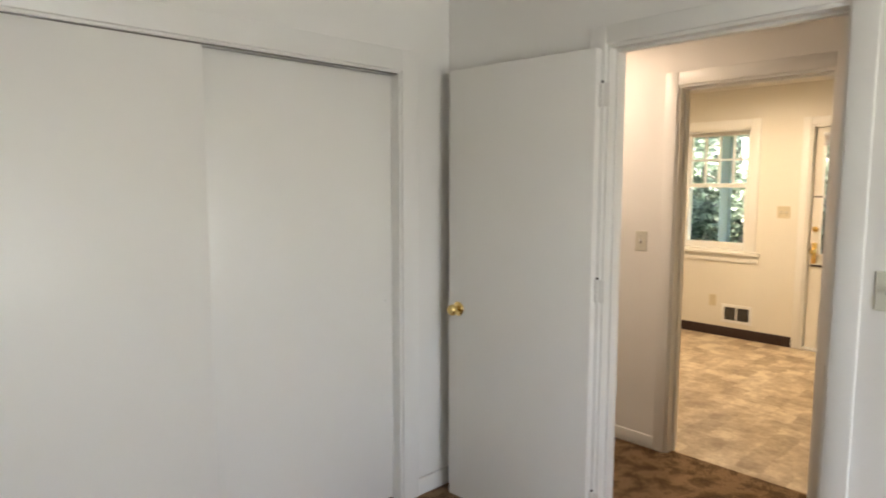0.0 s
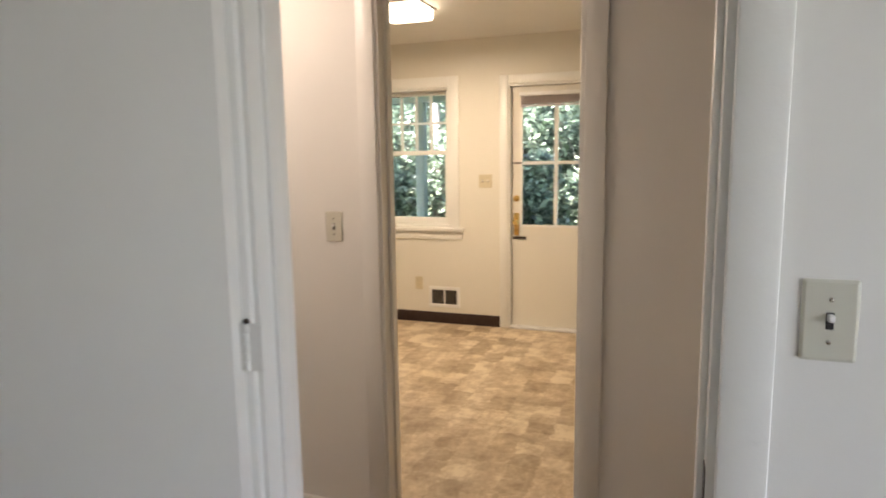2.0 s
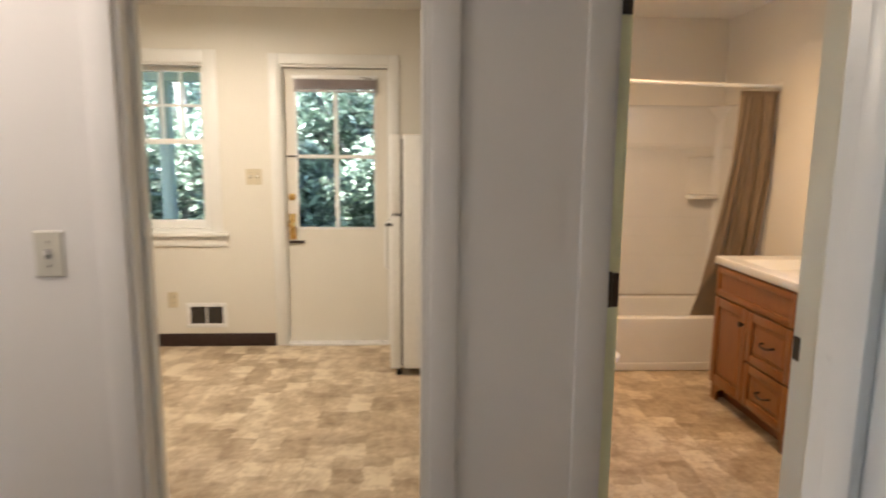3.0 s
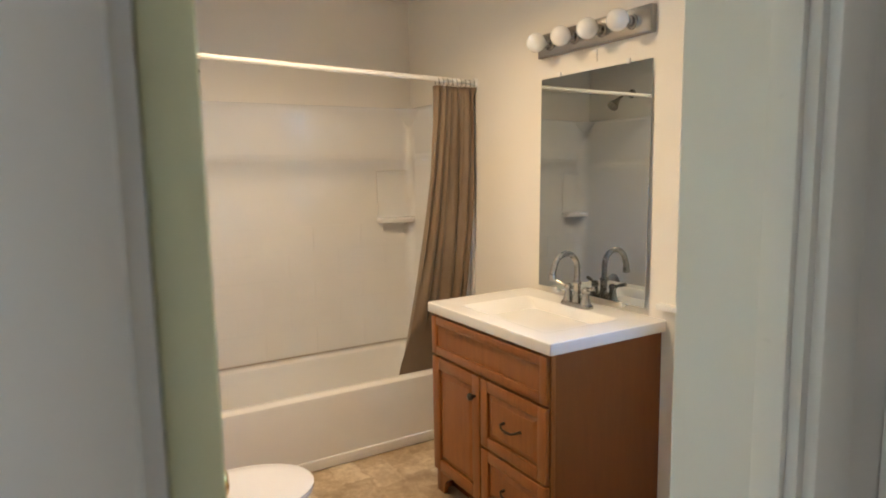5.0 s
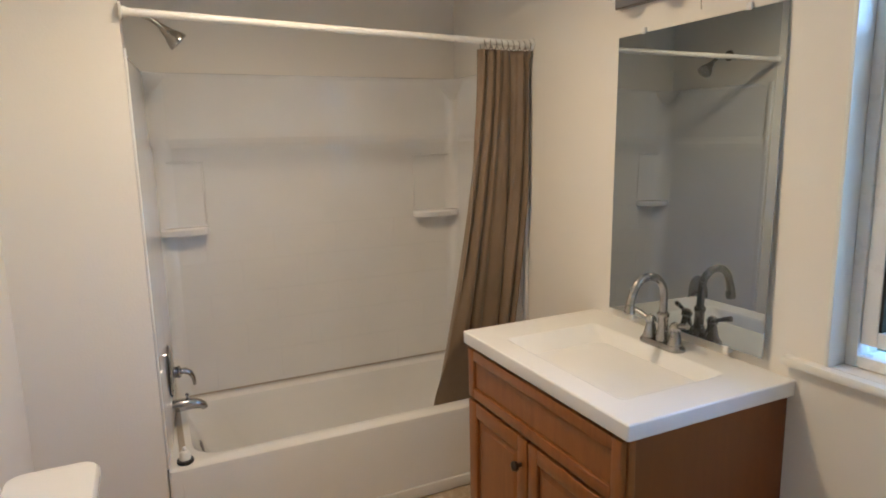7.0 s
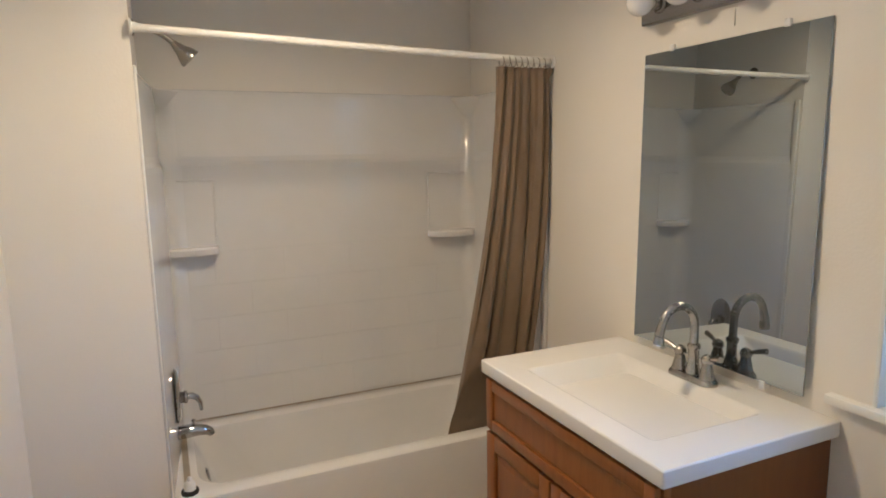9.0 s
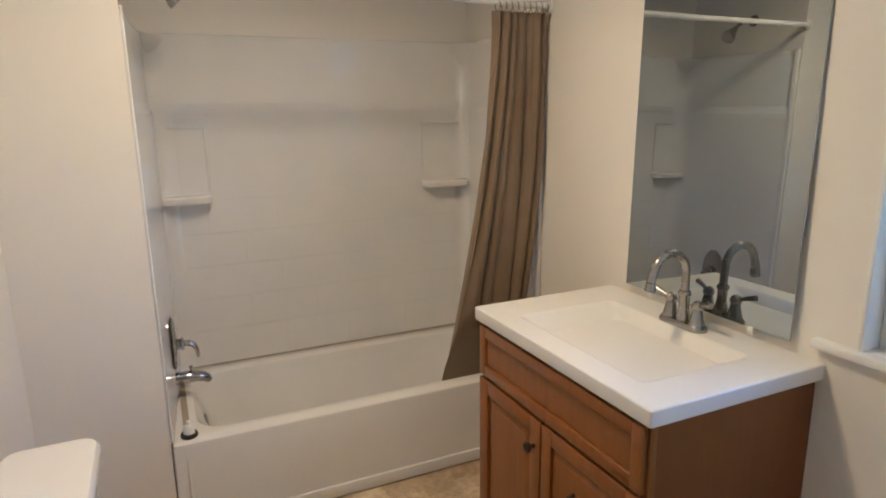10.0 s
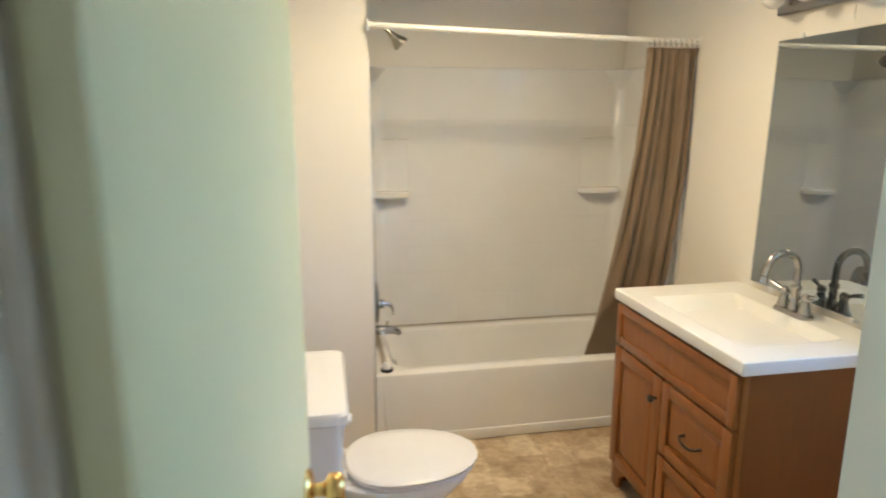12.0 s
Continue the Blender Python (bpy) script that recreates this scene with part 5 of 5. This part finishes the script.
def toilet():
    t = thing("toilet", "white two-piece toilet with the lid down", "toilet", at=(4.81, 0.525, 0))
    t.scale = (1, 1, 0.96)
    # local: tank back at y = 0, bowl towards -y

    def egg(cy, hx, front, back, z, n=30):
        z = z * 0.88
        out = []
        for k in range(n):
            a = 2 * math.pi * k / n
            c, s = math.cos(a), math.sin(a)
            out.append((hx * math.copysign(abs(c) ** 0.92, c), cy + (back * abs(s) ** 0.8 if s > 0 else -front * abs(s)), z))
        return out

    bm = bmesh.new()
    add_loft(bm, [round_rect(-0.035, -0.105, 0.237, 0.082, 0.03, 0.353), round_rect(-0.035, -0.107, 0.249, 0.088, 0.035, 0.42), round_rect(-0.035, -0.108, 0.257, 0.094, 0.035, 0.675)])
    part("tank", bm, M_PORC, t, smooth=40)
    bm = bmesh.new()
    add_loft(bm, [round_rect(-0.035, -0.110, 0.261, 0.098, 0.035, 0.676), round_rect(-0.035, -0.111, 0.269, 0.106, 0.04, 0.682), round_rect(-0.035, -0.111, 0.27, 0.107, 0.04, 0.708), round_rect(-0.035, -0.111, 0.263, 0.100, 0.04, 0.719), round_rect(-0.035, -0.111, 0.225, 0.07, 0.04, 0.722)])
    part("tank_lid", bm, M_PORC, t, smooth=40)
    bm = bmesh.new()
    add_loft(bm, [egg(-0.36, 0.115, 0.20, 0.20, 0.0), egg(-0.36, 0.113, 0.197, 0.20, 0.03), egg(-0.355, 0.105, 0.175, 0.195, 0.10), egg(-0.36, 0.105, 0.18, 0.20, 0.19), egg(-0.375, 0.135, 0.22, 0.22, 0.28), egg(-0.385, 0.172, 0.262, 0.235, 0.35), egg(-0.385, 0.183, 0.275, 0.24, 0.385), egg(-0.385, 0.180, 0.272, 0.238, 0.394)])
    part("bowl", bm, M_PORC, t, smooth=50)
    part("bowl_shelf", box(-0.115, 0.115, -0.25, -0.03, 0.30, 0.3525, bevel=0.012, seg=3), M_PORC, t, smooth=40)
    bm = bmesh.new()
    add_loft(bm, [egg(-0.405, 0.180, 0.265, 0.20, 0.397), egg(-0.405, 0.186, 0.272, 0.20, 0.402), egg(-0.405, 0.186, 0.272, 0.20, 0.410), egg(-0.405, 0.182, 0.268, 0.20, 0.413)])
    part("seat", bm, M_SEAT, t, smooth=40)
    bm = bmesh.new()
    add_loft(bm, [egg(-0.405, 0.176, 0.262, 0.198, 0.417), egg(-0.405, 0.188, 0.275, 0.202, 0.420), egg(-0.405, 0.189, 0.276, 0.202, 0.428), egg(-0.405, 0.178, 0.262, 0.196, 0.437), egg(-0.405, 0.12, 0.19, 0.15, 0.4405), egg(-0.405, 0.02, 0.04, 0.03, 0.441)])
    part("lid", bm, M_SEAT, t, smooth=35)
    for x in (-0.072, 0.072):
        part("seat_hinge", box(x - 0.022, x + 0.022, -0.212, -0.188, 0.352, 0.378, bevel=0.006, seg=3), M_SEAT, t, smooth=40)
        part("bolt_cap", lathe([(0.014, 0.0), (0.014, 0.010), (0.008, 0.018), (0.002, 0.020)], (x * 1.45, -0.33, 0.028), (0, 0, 1), 14), M_PORC, t, smooth=50)
    bm = lathe([(0.012, 0.0), (0.012, 0.010), (0.009, 0.014)], (-0.20, -0.202, 0.635), (0, -1, 0), 16)
    add_tube(bm, [(-0.20, -0.214, 0.635), (-0.175, -0.222, 0.632), (-0.14, -0.224, 0.626)], [0.009, 0.008, 0.010], 10)
    part("flush_lever", bm, M_SEAT, t, "white flush lever", smooth=50)
    pipe = thing("water_supply", "dark flexible water supply line beside the toilet", "pipe", at=(5.20, 0.50, 0))
    part("hose", tube([(0.16, 0.03, 0.14), (0.14, -0.02, 0.14), (0.06, -0.06, 0.17), (-0.05, -0.07, 0.25), (-0.24, -0.08, 0.36), (-0.25, -0.08, 0.376)], 0.006, 10), M_BRONZE, pipe, smooth=60)
    part("stop_valve", lathe([(0.02, 0), (0.02, 0.004), (0.010, 0.006), (0.010, 0.04), (0.014, 0.045), (0.012, 0.055)], (0.16, 0.0295, 0.14), (0, -1, 0), 14), M_CHROME, pipe, smooth=50)


toilet()


# ---- outside ----
structure("ground", box(-400, 400, -400, 400, -0.75, -0.40), M_GROUND, "uneven grassy yard around the house", category="ground")
structure("porch_floor", box(6.40, 8.3, -0.2, 5.2, -0.40, -0.06), M_POST, "grey painted porch floor", category="porch")
structure("roof", box(BED_W - 0.6, 8.5, -2.05, 5.3, H + 0.15, H + 0.30), M_TRIM, "roof slab with wide painted eaves", category="roof")


def porch_post(y):
    p = thing("porch_post", "grey-green painted square porch post", "post", at=(8.05, y, -0.06), group="porch posts")
    part("shaft", box(-0.055, 0.055, -0.055, 0.055, 0.02, H + 0.20, bevel=0.006), M_POST, p, smooth=40)
    part("base", box(-0.075, 0.075, -0.075, 0.075, 0.0, 0.10, bevel=0.006), M_POST, p, smooth=40)


porch_post(3.45)
porch_post(0.4)
structure("porch_beam", box(7.98, 8.12, -0.2, 5.2, 2.12, H + 0.149), M_POST, "grey-green painted porch beam", category="beam")


def leaf_cloud(name, mat, seed, centers, count, size):
    """Small pointed leaves scattered in clumps round the given centres (x, y, z, radius)."""
    rng = np.random.default_rng(seed)
    cs = np.array(centers)
    which = rng.integers(0, len(cs), count)
    d = rng.normal(size=(count, 3))
    d /= np.linalg.norm(d, axis=1)[:, None]
    r = cs[which, 3] * rng.uniform(0.45, 1.05, count) ** 0.6
    c = cs[which, :3] + d * r[:, None] * np.array([1, 1, 0.85])
    a = rng.normal(size=(count, 3))
    a[:, 2] = a[:, 2] * 0.6 - 0.3
    a /= np.linalg.norm(a, axis=1)[:, None]
    b = np.cross(a, rng.normal(size=(count, 3)))
    b /= np.linalg.norm(b, axis=1)[:, None]
    s = size * rng.uniform(0.55, 1.35, count)[:, None]
    n = np.cross(a, b)
    v = np.stack([c - a * s, c + b * s * 0.42 + n * s * 0.1, c + a * s, c - b * s * 0.42 + n * s * 0.1], axis=1).reshape(-1, 3)
    me = bpy.data.meshes.new(name)
    me.from_pydata(v.tolist(), [], np.arange(count * 4).reshape(-1, 4).tolist())
    me.materials.append(mat)
    return me


def shrub(label, at, height, radius, seed, mat, count, leaf):
    rng = random.Random(seed)
    s = thing("shrub", label, "shrub", at=at, group="shrubs round the house")
    bm = bmesh.new()
    centers = []
    for k in range(9):
        a = 2 * math.pi * k / 9 + rng.uniform(-0.3, 0.3)
        reach = radius * rng.uniform(0.35, 0.85)
        top = height * rng.uniform(0.5, 0.98)
        pts = [(0.08 * math.cos(a), 0.08 * math.sin(a), 0), (reach * 0.4 * math.cos(a), reach * 0.4 * math.sin(a), top * 0.45), (reach * math.cos(a), reach * math.sin(a), top)]
        add_tube(bm, pts, [0.035, 0.022, 0.008], 7)
        for q in range(5):
            f = rng.uniform(0.3, 1.05)
            centers.append((reach * f * math.cos(a) + rng.uniform(-0.35, 0.35), reach * f * math.sin(a) + rng.uniform(-0.35, 0.35), max(0.25, top * f), radius * rng.uniform(0.22, 0.42)))
    part("stem", bm, M_BARK, s, smooth=60)
    ob = new("crown", leaf_cloud("crown", mat, seed, centers, count, leaf))
    ob.parent = s
    return s


def tree(label, at, height, lean, seed, mat):
    rng = random.Random(seed)
    t = thing("tree", label, "tree", at=at, group="trees beyond the porch")
    bm = bmesh.new()
    pts = [(lean * (k / 6) ** 1.3 + rng.uniform(-0.04, 0.04), rng.uniform(-0.05, 0.05) + lean * 0.3 * k / 6, height * k / 6) for k in range(7)]
    add_tube(bm, pts, [0.10, 0.085, 0.075, 0.065, 0.05, 0.035, 0.015], 10)
    centers = []
    for k in range(16):
        z = height * rng.uniform(0.3, 0.98)
        a = rng.uniform(0, 2 * math.pi)
        ln = rng.uniform(0.5, 1.3) * (1.15 - z / height)+ 0.3
        b = Vector((lean * (z / height) ** 1.3, lean * 0.3 * z / height, z))
        e = b + Vector((ln * math.cos(a), ln * math.sin(a), ln * 0.5))
        add_tube(bm, [b, (b + e) / 2 + Vector((0, 0, 0.06)), e], [0.028, 0.018, 0.006], 6)
        for q in range(3):
            p = b.lerp(e, rng.uniform(0.55, 1.1))
            centers.append((p.x, p.y, p.z, rng.uniform(0.22, 0.42)))
    part("trunk", bm, M_BARK, t, smooth=60)
    ob = new("crown", leaf_cloud("crown", mat, seed + 90, centers, 5200, 0.075))
    ob.parent = t


for k, (x, y, h, r) in enumerate(((10.2, 1.2, 3.4, 1.5), (10.6, 3.6, 3.2, 1.7), (10.0, 5.9, 3.6, 1.6), (12.6, 2.4, 5.2, 2.2), (12.8, 5.4, 5.6, 2.3), (12.4, -0.6, 5.0, 2.1), (9.4, 2.6, 1.7, 1.0), (9.3, 4.9, 1.8, 1.1), (13.0, 8.4, 5.4, 2.4))):
    shrub("dense dark green garden shrub beyond the porch", (x, y, -0.42), h, r, 11 + k, M_LEAF_E, 19000, 0.062)
for k, (x, y, h, r) in enumerate(((6.6, -4.6, 2.7, 1.5), (4.6, -4.9, 2.4, 1.4), (8.7, -4.9, 2.9, 1.6), (2.4, -5.2, 2.5, 1.5), (10.8, -5.6, 3.2, 1.7), (0.2, -5.4, 2.5, 1.5), (7.2, -7.2, 3.1, 1.7))):
    shrub("light green hedge shrub outside the bathroom, sunlight brightened into its leaf colour", (x, y, -0.42), h, r, 31 + k, M_LEAF_S, 20000, 0.042)
tree("slender pale-barked tree beyond the porch", (9.9, 3.9, -0.42), 5.5, 0.5, 3, M_LEAF_E)
tree("slender pale-barked leaning tree beyond the porch", (10.6, 2.3, -0.42), 5.2, -0.6, 8, M_LEAF_E)
